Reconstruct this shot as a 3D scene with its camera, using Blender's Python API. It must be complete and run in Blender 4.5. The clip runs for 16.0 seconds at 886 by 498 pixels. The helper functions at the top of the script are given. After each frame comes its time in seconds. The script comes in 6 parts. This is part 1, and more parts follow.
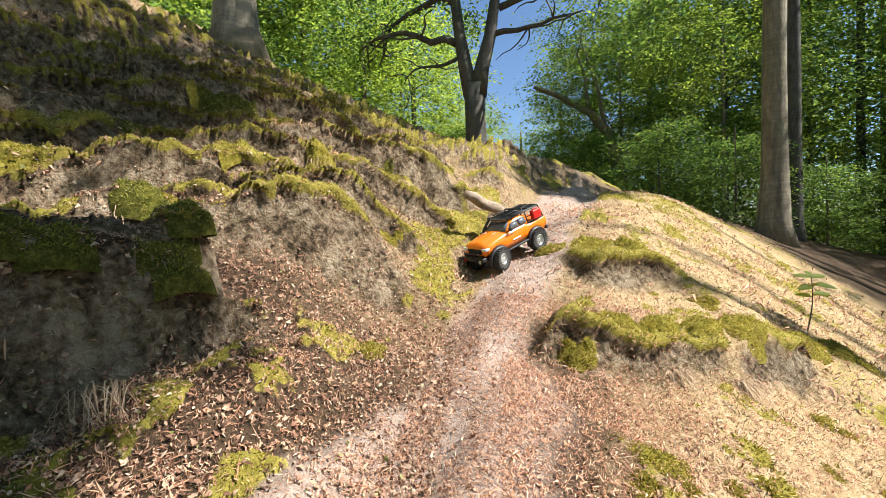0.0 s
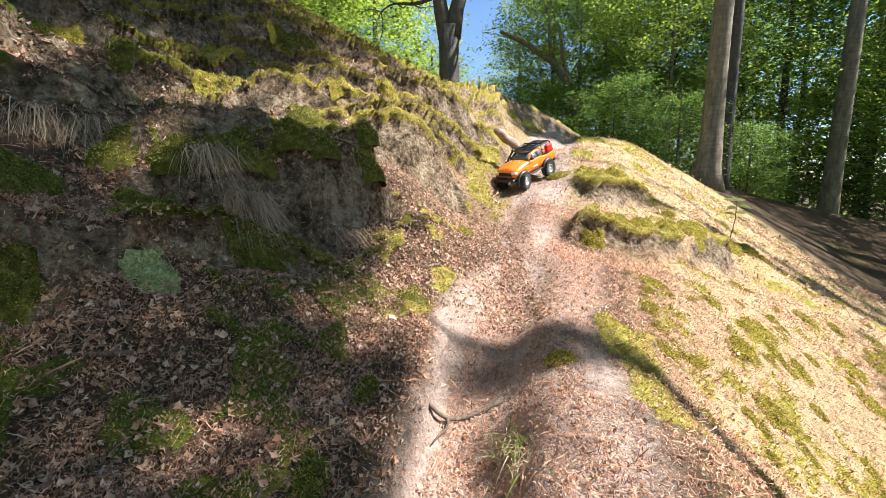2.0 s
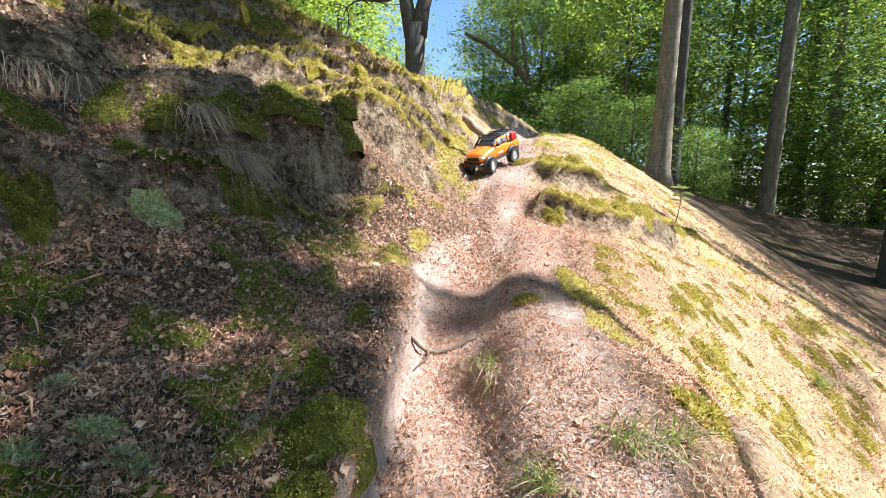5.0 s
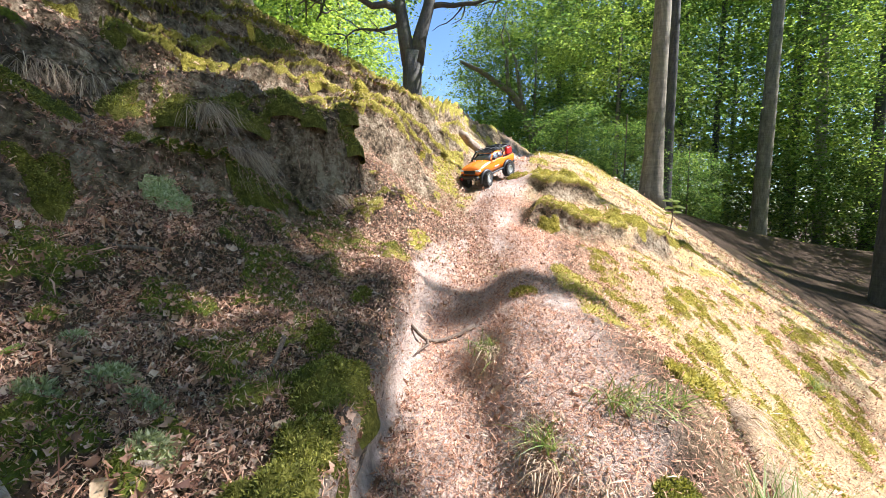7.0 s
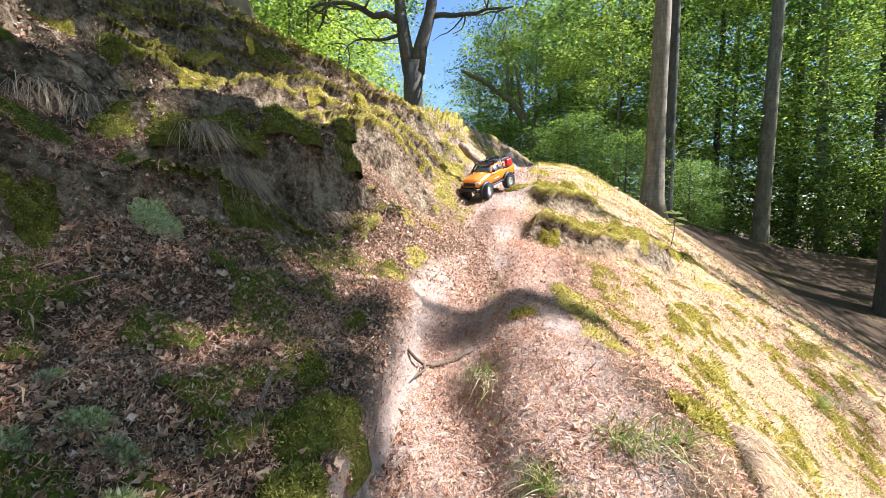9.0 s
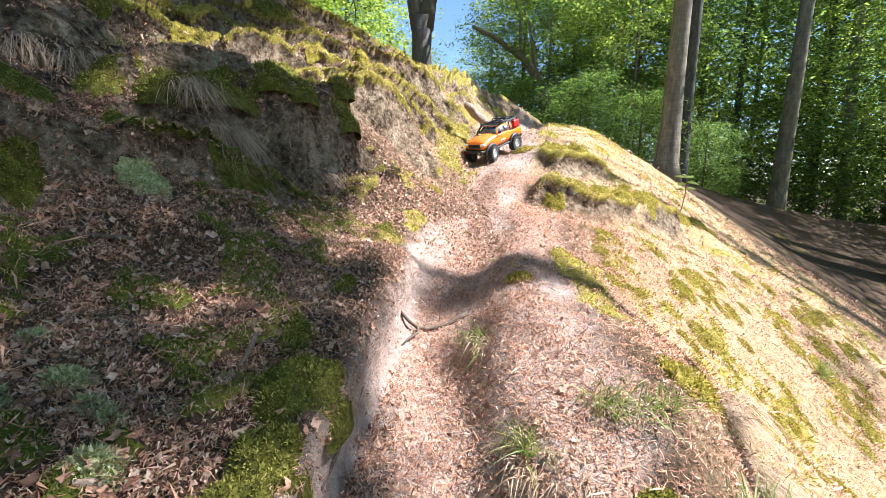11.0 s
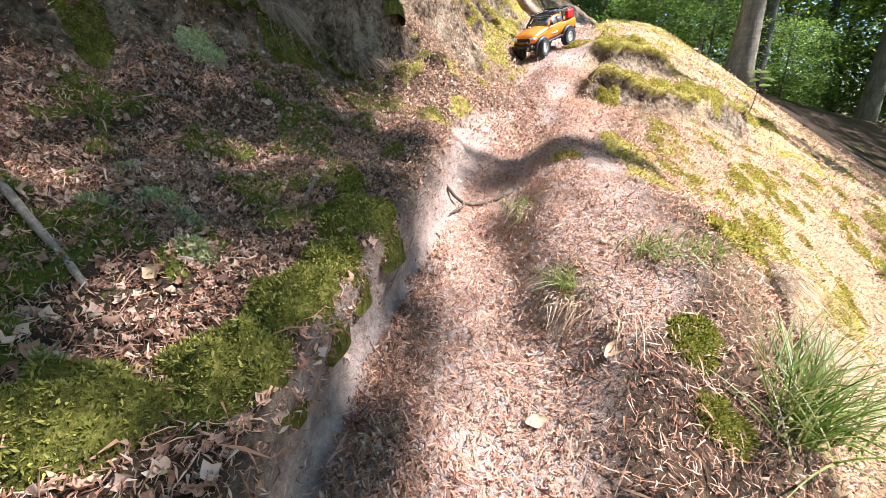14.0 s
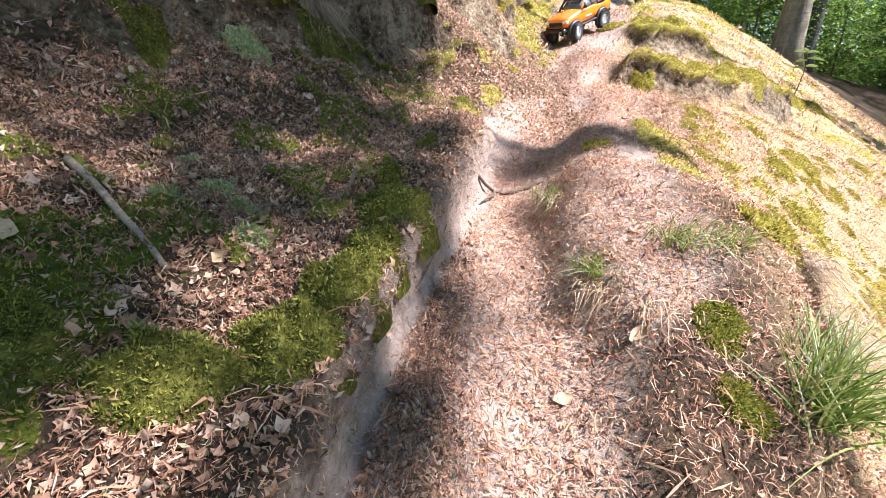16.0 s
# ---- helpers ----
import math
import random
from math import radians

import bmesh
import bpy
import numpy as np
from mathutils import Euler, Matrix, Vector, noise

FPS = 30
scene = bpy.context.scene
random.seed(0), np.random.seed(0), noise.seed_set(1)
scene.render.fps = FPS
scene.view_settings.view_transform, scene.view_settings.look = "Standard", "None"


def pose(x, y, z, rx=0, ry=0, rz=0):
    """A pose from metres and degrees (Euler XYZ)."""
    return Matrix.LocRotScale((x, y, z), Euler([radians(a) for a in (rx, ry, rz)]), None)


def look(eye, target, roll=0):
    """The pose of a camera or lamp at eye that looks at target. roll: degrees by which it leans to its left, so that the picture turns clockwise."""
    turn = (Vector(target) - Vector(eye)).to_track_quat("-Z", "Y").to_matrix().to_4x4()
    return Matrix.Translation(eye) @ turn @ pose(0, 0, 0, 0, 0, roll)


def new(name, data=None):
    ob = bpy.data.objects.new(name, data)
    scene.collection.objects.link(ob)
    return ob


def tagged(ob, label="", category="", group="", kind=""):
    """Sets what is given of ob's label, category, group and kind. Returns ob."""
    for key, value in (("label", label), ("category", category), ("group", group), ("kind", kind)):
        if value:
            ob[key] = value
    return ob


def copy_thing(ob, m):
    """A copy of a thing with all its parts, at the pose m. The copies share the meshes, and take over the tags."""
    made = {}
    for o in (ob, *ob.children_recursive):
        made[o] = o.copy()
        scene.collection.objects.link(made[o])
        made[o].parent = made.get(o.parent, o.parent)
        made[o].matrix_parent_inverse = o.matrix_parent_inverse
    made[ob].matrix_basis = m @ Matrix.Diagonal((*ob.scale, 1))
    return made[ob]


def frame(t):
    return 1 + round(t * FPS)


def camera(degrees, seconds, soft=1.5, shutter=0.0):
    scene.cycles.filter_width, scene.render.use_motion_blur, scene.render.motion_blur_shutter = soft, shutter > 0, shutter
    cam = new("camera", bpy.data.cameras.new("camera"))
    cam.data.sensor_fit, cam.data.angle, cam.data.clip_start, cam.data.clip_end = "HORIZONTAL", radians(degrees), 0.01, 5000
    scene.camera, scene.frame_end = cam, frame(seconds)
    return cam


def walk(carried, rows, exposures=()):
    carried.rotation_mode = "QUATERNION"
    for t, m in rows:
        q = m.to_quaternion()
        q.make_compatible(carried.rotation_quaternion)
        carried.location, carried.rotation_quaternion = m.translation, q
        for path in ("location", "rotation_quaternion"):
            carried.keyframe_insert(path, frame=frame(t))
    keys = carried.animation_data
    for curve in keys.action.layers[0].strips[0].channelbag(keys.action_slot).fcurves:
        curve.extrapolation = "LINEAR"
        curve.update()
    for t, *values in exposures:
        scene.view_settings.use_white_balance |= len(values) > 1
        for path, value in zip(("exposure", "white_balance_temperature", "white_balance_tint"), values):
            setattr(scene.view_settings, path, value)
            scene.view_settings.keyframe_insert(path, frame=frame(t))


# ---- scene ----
# time, eye, heading (right of north), tilt, lean: metres and degrees
PATH = [
    (0, (0.3565, -0.3298, 0.6576), -7.32, -2.01, -2.13),
    (0.5, (0.2252, -0.5069, 0.6655), -5.79, -5.80, -1.67),
    (1, (0.0572, -0.6235, 0.6440), -3.63, -8.08, -1.23),
    (1.5, (-0.0981, -0.7917, 0.5988), -1.61, -9.02, -0.70),
    (2, (-0.1402, -1.0327, 0.5453), -0.47, -9.29, -0.47),
    (2.5, (-0.1655, -1.1430, 0.5399), 0.70, -9.56, -0.36),
    (3, (-0.2132, -1.2083, 0.4889), 1.73, -9.50, -0.04),
    (3.5, (-0.2057, -1.2211, 0.4719), 2.53, -9.00, 0.09),
    (4, (-0.2053, -1.2130, 0.4859), 3.40, -8.81, 0.11),
    (4.5, (-0.2040, -1.1991, 0.4671), 4.01, -8.91, 0.23),
    (5, (-0.1871, -1.1840, 0.4243), 4.40, -9.06, 0.39),
    (5.2, (-0.1847, -1.1788, 0.4012), 4.52, -9.11, 0.35),
    (7.3, (-0.2010, -1.2375, 0.3292), 5.06, -5.46, 0.58),
    (7.5, (-0.2015, -1.2364, 0.3291), 5.03, -5.51, 0.90),
    (8, (-0.2043, -1.2294, 0.3273), 5.07, -5.20, 0.84),
    (8.5, (-0.1933, -1.2225, 0.3495), 5.09, -4.79, 0.88),
    (8.7, (-0.1911, -1.2145, 0.3682), 5.00, -4.61, 0.65),
    (10.8, (-0.1387, -1.1780, 0.3655), 3.64, -8.99, 0.55),
    (11, (-0.1411, -1.1853, 0.3642), 3.43, -9.55, 0.66),
    (11.5, (-0.1470, -1.1989, 0.3598), 2.45, -11.01, 0.55),
    (12, (-0.1547, -1.2159, 0.3406), 1.22, -12.83, 0.46),
    (12.5, (-0.1574, -1.2244, 0.3365), 0.01, -15.97, 0.34),
    (13, (-0.1505, -1.2223, 0.3182), -0.87, -17.57, 0.15),
    (13.5, (-0.1385, -1.2287, 0.2556), -1.66, -18.57, -0.11),
    (14, (-0.1461, -1.2493, 0.2363), -2.48, -19.47, -0.36),
    (14.5, (-0.1524, -1.2724, 0.2286), -3.60, -20.07, -0.65),
    (15, (-0.1536, -1.2814, 0.2299), -4.77, -20.75, -0.83),
    (15.5, (-0.1509, -1.2911, 0.2429), -5.72, -21.06, -1.05),
    (16, (-0.1531, -1.2911, 0.2544), -6.46, -21.26, -1.35),
]


def aim(eye, heading, tilt, lean):
    h, p = radians(heading), radians(tilt)
    way = Vector((math.sin(h) * math.cos(p), math.cos(h) * math.cos(p), math.sin(p)))
    return look(eye, Vector(eye) + 5 * way, lean)


cam = camera(91.48, 16.0, soft=0.7)
walk(cam, [(t, aim(eye, heading, tilt, lean)) for t, eye, heading, tilt, lean in PATH], exposures=((0.0, 1.4, 6100, 8), (2.5, 1.78, 5850, 11), (6.0, 1.92, 5650, 12), (16.0, 2.0, 5600, 16)))
# ---- world ----
SUN_TO = Vector((0.635, -0.03, 0.772)).normalized()  # the way to the sun
elevation, bearing = math.asin(SUN_TO.z), math.atan2(SUN_TO.x, SUN_TO.y)
world = bpy.data.worlds.new("sky")
scene.world = world
world.use_nodes = True
wt = world.node_tree
sky = wt.nodes.new("ShaderNodeTexSky")
sky.sky_type, sky.sun_disc, sky.sun_elevation, sky.sun_rotation = "NISHITA", False, elevation, bearing
sky.air_density, sky.dust_density, sky.ozone_density = 1.0, 0.1, 3.0
back = wt.nodes["Background"]
back.inputs["Strength"].default_value = 0.062
wt.links.new(sky.outputs[0], back.inputs["Color"])
sun = new("sun", bpy.data.lights.new("sun", "SUN"))
sun.data.energy, sun.data.angle, sun.data.color = 4.5, radians(0.6), (1.0, 0.93, 0.82)
sun.matrix_world = look((0, 0, 30), Vector((0, 0, 30)) - SUN_TO)

# ---- materials ----


def material(name):
    m = bpy.data.materials.new(name)
    m.use_nodes = True
    t = m.node_tree
    return m, t, t.nodes["Principled BSDF"]


def node(t, kind, **inputs):
    n = t.nodes.new(kind)
    for key, value in inputs.items():
        n.inputs[key.replace("_", " ")].default_value = value
    return n


def ramp(t, source, *stops):
    """A colour ramp fed by a socket; stops of (place, colour)."""
    n = t.nodes.new("ShaderNodeValToRGB")
    while len(n.color_ramp.elements) < len(stops):
        n.color_ramp.elements.new(0.5)
    for e, (place, c) in zip(n.color_ramp.elements, stops):
        e.position, e.color = place, (*c, 1)
    t.links.new(source, n.inputs[0])
    return n.outputs[0]


def noise_of(t, scale, detail=4.0, rough=0.6, warp=0.0):
    co = t.nodes.new("ShaderNodeTexCoord")
    n = node(t, "ShaderNodeTexNoise", Scale=scale, Detail=detail, Roughness=rough, Distortion=warp)
    t.links.new(co.outputs["Object"], n.inputs["Vector"])
    return n.outputs[0]


def blend(t, factor, a, b, how="MIX"):
    n = t.nodes.new("ShaderNodeMix")
    n.data_type, n.blend_type = "RGBA", how
    for socket, v in ((n.inputs[0], factor), (n.inputs[6], a), (n.inputs[7], b)):
        if isinstance(v, bpy.types.NodeSocket):
            t.links.new(v, socket)
        elif isinstance(v, (int, float)):
            socket.default_value = v
        else:
            socket.default_value = (*v, 1)
    return n.outputs[2]


def maths(t, how, a, b=0.0):
    n = t.nodes.new("ShaderNodeMath")
    n.operation = how
    for socket, v in zip(n.inputs, (a, b)):
        if isinstance(v, bpy.types.NodeSocket):
            t.links.new(v, socket)
        else:
            socket.default_value = v
    return n.outputs[0]


def bump(t, bsdf, height, strength=0.4, distance=0.01):
    n = node(t, "ShaderNodeBump", Strength=strength, Distance=distance)
    t.links.new(height, n.inputs["Height"])
    t.links.new(n.outputs[0], bsdf.inputs["Normal"])


def island(t):
    return t.nodes.new("ShaderNodeNewGeometry").outputs["Random Per Island"]


def attribute(t, name):
    n = t.nodes.new("ShaderNodeAttribute")
    n.attribute_name = name
    return n.outputs["Fac"]


def plain(name, colour, rough=0.6, metal=0.0, coat=0.0, vary=0.25, scale=40.0, relief=0.0):
    """A paint, plastic or metal with slight dirt and grain."""
    m, t, b = material(name)
    dirt = noise_of(t, scale, 6)
    dark = tuple(c * (1 - vary) for c in colour)
    light = tuple(min(1, c * (1 + vary * 0.5)) for c in colour)
    t.links.new(ramp(t, dirt, (0.3, dark), (0.7, light)), b.inputs["Base Color"])
    t.links.new(ramp(t, noise_of(t, scale * 0.4, 5), (0.3, (rough * 0.8,) * 3), (0.75, (min(1, rough * 1.25),) * 3)), b.inputs["Roughness"])
    b.inputs["Metallic"].default_value, b.inputs["Coat Weight"].default_value = metal, coat
    if relief:
        bump(t, b, noise_of(t, scale * 4, 4), relief, 0.002)
    return m


def islands(name, stops, rough=0.8, translucent=0.0, glow_tint=(1, 1, 1)):
    """For many small pieces in one mesh: each takes its own colour from the ramp."""
    m, t, b = material(name)
    r = island(t)
    c = ramp(t, r, *stops)
    c = blend(t, 0.5, c, ramp(t, noise_of(t, 3.0, 3), (0.3, (0.6, 0.6, 0.6)), (0.7, (1.15, 1.15, 1.15))), "MULTIPLY")
    t.links.new(c, b.inputs["Base Color"])
    b.inputs["Roughness"].default_value = rough
    if translucent:
        tr = t.nodes.new("ShaderNodeBsdfTranslucent")
        t.links.new(blend(t, 1.0, c, glow_tint, "MULTIPLY"), tr.inputs["Color"])
        mix = node(t, "ShaderNodeMixShader", Fac=translucent)
        t.links.new(b.outputs[0], mix.inputs[1])
        t.links.new(tr.outputs[0], mix.inputs[2])
        t.links.new(mix.outputs[0], t.nodes["Material Output"].inputs["Surface"])
    return m


def ground_material():
    m, t, b = material("forest_ground")
    fine, mid, coarse = noise_of(t, 160, 5, 0.7), noise_of(t, 38, 6, 0.65, 0.4), noise_of(t, 7, 5)
    soil = ramp(t, mid, (0.3, (0.022, 0.014, 0.008)), (0.55, (0.08, 0.05, 0.03)), (0.8, (0.21, 0.138, 0.088)))
    sand = ramp(t, mid, (0.3, (0.26, 0.19, 0.15)), (0.55, (0.41, 0.315, 0.262)), (0.8, (0.53, 0.435, 0.375)))
    rock = ramp(t, blend(t, 0.4, mid, coarse), (0.4, (0.055, 0.038, 0.022)), (0.5, (0.24, 0.172, 0.108)), (0.6, (0.46, 0.365, 0.255)))
    moss = ramp(t, mid, (0.3, (0.14, 0.115, 0.017)), (0.55, (0.28, 0.23, 0.042)), (0.8, (0.44, 0.37, 0.1)))
    straw = ramp(t, mid, (0.3, (0.26, 0.17, 0.085)), (0.5, (0.44, 0.31, 0.165)), (0.7, (0.58, 0.45, 0.27)))
    c = blend(t, attribute(t, "straw"), soil, straw)
    c = blend(t, attribute(t, "rock"), c, rock)
    c = blend(t, attribute(t, "trail"), c, sand)
    # the bank's greener moss, with its shade put into the colour
    shade_green = ramp(t, mid, (0.3, (0.03, 0.038, 0.004)), (0.55, (0.10, 0.115, 0.012)), (0.8, (0.24, 0.24, 0.03)))
    moss = blend(t, attribute(t, "shade_green"), moss, shade_green)
    edge = maths(t, "ADD", attribute(t, "moss"), maths(t, "MULTIPLY", maths(t, "SUBTRACT", mid, 0.5), 0.9))
    c = blend(t, ramp(t, edge, (0.42, (0, 0, 0)), (0.58, (1, 1, 1))), c, moss)
    c = blend(t, 0.6, c, ramp(t, fine, (0.3, (0.55, 0.55, 0.55)), (0.7, (1.25, 1.25, 1.25))), "MULTIPLY")
    t.links.new(c, b.inputs["Base Color"])
    b.inputs["Roughness"].default_value = 0.95
    b.inputs["Specular IOR Level"].default_value = 0.2
    craggy = maths(t, "MULTIPLY", maths(t, "ABSOLUTE", maths(t, "SUBTRACT", noise_of(t, 19, 6, 0.7, 0.8), 0.5)), maths(t, "MULTIPLY", attribute(t, "rock"), 5.0))
    bump(t, b, maths(t, "ADD", blend(t, 0.5, fine, mid), craggy), 1.0, 0.014)
    return m


def bark_material(name, dark, light, scale=1.0, mossy=0.45):
    m, t, b = material(name)
    co = t.nodes.new("ShaderNodeTexCoord")
    mp = t.nodes.new("ShaderNodeMapping")
    mp.inputs["Scale"].default_value = (3 * scale, 3 * scale, 0.7 * scale)
    t.links.new(co.outputs["Object"], mp.inputs["Vector"])
    n = node(t, "ShaderNodeTexNoise", Scale=4.0, Detail=8.0, Roughness=0.7, Distortion=0.6)
    t.links.new(mp.outputs[0], n.inputs["Vector"])
    ring = node(t, "ShaderNodeTexNoise", Scale=9.0, Detail=4.0)
    mp2 = t.nodes.new("ShaderNodeMapping")
    mp2.inputs["Scale"].default_value = (0.5, 0.5, 4.0)
    t.links.new(co.outputs["Object"], mp2.inputs["Vector"])
    t.links.new(mp2.outputs[0], ring.inputs["Vector"])
    c = ramp(t, n.outputs[0], (0.3, dark), (0.52, tuple((a + b) / 2 for a, b in zip(dark, light))), (0.72, light))
    c = blend(t, 0.3, c, ramp(t, ring.outputs[0], (0.38, (0.5, 0.5, 0.48)), (0.6, (1.15, 1.15, 1.1))), "MULTIPLY")
    moss = maths(t, "MULTIPLY", ramp(t, noise_of(t, 1.3, 5), (0.52, (0, 0, 0)), (0.7, (1, 1, 1))), mossy)
    c = blend(t, moss, c, (0.13, 0.15, 0.06))
    t.links.new(c, b.inputs["Base Color"])
    b.inputs["Roughness"].default_value = 0.85
    bump(t, b, blend(t, 0.4, n.outputs[0], ring.outputs[0]), 0.6, 0.02)
    return m


GROUND = ground_material()
BEECH = bark_material("beech_bark", (0.09, 0.072, 0.05), (0.36, 0.30, 0.215))
# beech bark made paler, standing in for sun on one far trunk
SUN_TONED_BARK = bark_material("sun_toned_beech", (0.16, 0.135, 0.1), (0.5, 0.44, 0.35))
OAK = bark_material("dark_bark", (0.035, 0.03, 0.026), (0.13, 0.115, 0.1), 2.0)
DEADWOOD = bark_material("dead_wood", (0.17, 0.11, 0.075), (0.56, 0.44, 0.34), 9.0, 0.0)
TWIG = bark_material("twig_bark", (0.05, 0.032, 0.022), (0.25, 0.18, 0.13), 14.0, 0.0)
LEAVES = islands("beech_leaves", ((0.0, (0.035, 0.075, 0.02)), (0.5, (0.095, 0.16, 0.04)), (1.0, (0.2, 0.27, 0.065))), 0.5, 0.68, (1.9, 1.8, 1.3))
# a brighter copy of the beech leaves, with sunlight put into its colour
BRIGHT_LEAVES = islands("sun_toned_leaves", ((0.0, (0.1, 0.16, 0.025)), (0.5, (0.18, 0.25, 0.045)), (1.0, (0.28, 0.35, 0.075))), 0.5, 0.65, (1.75, 1.65, 1.1))
LITTER = islands("leaf_litter", ((0.0, (0.09, 0.04, 0.026)), (0.25, (0.27, 0.115, 0.066)), (0.55, (0.5, 0.25, 0.14)), (0.85, (0.64, 0.38, 0.245)), (1.0, (0.72, 0.52, 0.38))), 0.8, 0.15)
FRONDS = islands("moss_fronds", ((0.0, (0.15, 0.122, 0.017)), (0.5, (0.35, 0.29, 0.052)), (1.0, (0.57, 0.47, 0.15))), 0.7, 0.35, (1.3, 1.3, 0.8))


def moss_material(name, dark, mid, light):
    m, t, b = material(name)
    n = blend(t, 0.5, noise_of(t, 190, 4, 0.7), noise_of(t, 45, 4, 0.6))
    t.links.new(ramp(t, n, (0.36, dark), (0.5, mid), (0.64, light)), b.inputs["Base Color"])
    b.inputs["Roughness"].default_value, b.inputs["Specular IOR Level"].default_value = 1.0, 0.1
    bump(t, b, n, 1.0, 0.012)
    return m


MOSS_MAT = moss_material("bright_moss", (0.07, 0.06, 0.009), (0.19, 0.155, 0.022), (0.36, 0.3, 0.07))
# darker copy for the shaded bank, also standing in for shade between its fronds
DARK_MOSS = moss_material("shade_toned_moss", (0.03, 0.03, 0.006), (0.085, 0.082, 0.014), (0.2, 0.18, 0.04))
LICHEN_MAT = moss_material("lichen_crust", (0.16, 0.175, 0.06), (0.38, 0.39, 0.17), (0.58, 0.57, 0.33))
# ---- the lie of the land ----
ACROSS = np.array((-4, -2, -1.1, -0.62, -0.34, -0.19, -0.11, 0.06, 0.18, 0.4, 0.8, 1.5, 2.6, 4.5))
SECTIONS, LEDGES = [], []


def section(y, centre, *heights):
    """A cross-section of the hillside: heights at ACROSS metres from the trail's centre line."""
    SECTIONS.append((y, centre, heights))


def ledge(height, width, reach, *line):
    """A step in the slope along a line; the ground to the left of the line's direction stands higher."""
    LEDGES.append((height, width, reach, np.array(line)))


def weights(knots, v):
    """Weights of a smooth curve through values at the knots, one row for each v."""
    n = len(knots)
    v = np.clip(v, knots[0], knots[-1])
    i = np.clip(np.searchsorted(knots, v) - 1, 0, n - 2)
    h = knots[i + 1] - knots[i]
    s = (v - knots[i]) / h
    slope = np.zeros((n, n))
    for j in range(n):
        a, b = max(j - 1, 0), min(j + 1, n - 1)
        for p, q, share in ((a, j, (knots[b] - knots[j]) if a < j else 0), (j, b, (knots[j] - knots[a]) if b > j else 0)):
            if p < q:
                k = share / (knots[b] - knots[a]) if a < j < b else 1
                slope[j, q] += k / (knots[q] - knots[p])
                slope[j, p] -= k / (knots[q] - knots[p])
    w = np.zeros((len(v), n))
    rows = np.arange(len(v))
    w[rows, i] += 2 * s**3 - 3 * s * s + 1
    w[rows, i + 1] += -2 * s**3 + 3 * s * s
    return w + ((s**3 - 2 * s * s + s) * h)[:, None] * slope[i] + ((s**3 - s * s) * h)[:, None] * slope[i + 1]


def from_line(x, y, line):
    """Signed distance from a polyline (left of it is positive) and how near its ends it is, 0 to 1."""
    best, side, along = np.full(len(x), 1e9), np.zeros(len(x)), np.zeros(len(x))
    steps = np.hypot(*np.diff(line, axis=0).T)
    total, gone = steps.sum(), 0
    for (ax, ay), (bx, by), step in zip(line[:-1], line[1:], steps):
        s = np.clip(((x - ax) * (bx - ax) + (y - ay) * (by - ay)) / step**2, 0, 1)
        dx, dy = x - ax - s * (bx - ax), y - ay - s * (by - ay)
        d = np.hypot(dx, dy)
        nearer = d < best
        best = np.where(nearer, d, best)
        side = np.where(nearer, np.sign((bx - ax) * (y - ay) - (by - ay) * (x - ax)), side)
        along = np.where(nearer, (gone + s * step) / total, along)
        gone += step
    return best * side, np.clip(np.minimum(along, 1 - along) * 6, 0, 1)


def steps_of(x, y):
    z = np.zeros(len(x))
    near = (np.abs(x) < 4) & (y > -2.5) & (y < 7.5)
    if not near.all():
        if near.any():
            z[near] = steps_of(x[near], y[near])
        return z
    # the lines of the ledges waver, and their height comes and goes
    wx = x + 0.018 * np.sin(7.1 * y + 1.3 * x) + 0.012 * np.sin(17 * y - 9 * x) + 0.008 * np.sin(31 * x + 23 * y)
    wy = y + 0.018 * np.sin(6.3 * x - 1.7 * y) + 0.012 * np.sin(15 * x + 11 * y) + 0.008 * np.sin(37 * x - 19 * y)
    for k, (height, width, reach, line) in enumerate(LEDGES):
        d, end = from_line(wx, wy, line) if k > 1 else from_line(x, y, line)
        if k > 1:
            height = height * (0.8 + 0.3 * np.sin(5 * x + 4 * y + k) + 0.15 * np.sin(13 * x - 9 * y))
        z += height * 0.5 * np.tanh(d / width) * np.exp(-((d / reach) ** 2)) * end * end * (3 - 2 * end)
    return z


def base_weights(x, y):
    knots = np.array([s[0] for s in SECTIONS])
    along = weights(knots, y)
    return along, weights(ACROSS, x - along @ np.array([s[1] for s in SECTIONS]))


# trench wall, both sides of the hump, boulder, rock faces of the slope, banks beside the trail
ledge(0.17, 0.016, 0.22, (-0.34, -1.5), (-0.325, -0.9), (-0.305, -0.72), (-0.288, -0.6), (-0.262, -0.45), (-0.237, -0.3), (-0.222, -0.18), (-0.185, 0.0), (-0.15, 0.17), (-0.125, 0.28))
ledge(0.08, 0.05, 0.2, (0.03, 0.0), (0.0, -0.25), (0.0, -0.45), (0.05, -0.65), (0.08, -1.1))
ledge(0.14, 0.05, 0.25, (0.3, -1.0), (0.4, -0.7), (0.5, -0.43), (0.62, -0.28), (0.8, -0.1))
ledge(0.33, 0.022, 0.26, (-1.15, 0.12), (-0.9, 0.2), (-0.74, 0.275), (-0.62, 0.375), (-0.48, 0.5), (-0.405, 0.65), (-0.45, 0.79), (-0.6, 0.88), (-0.75, 0.93))
ledge(0.18, 0.05, 0.3, (-0.97, 0.71), (-0.66, 0.85), (-0.47, 1.03), (-0.32, 1.2), (-0.18, 1.36), (-0.05, 1.53))
ledge(0.16, 0.07, 0.35, (-0.65, 1.65), (-0.33, 1.9), (-0.14, 2.15), (0.0, 2.38), (0.12, 2.65), (0.22, 3.0))
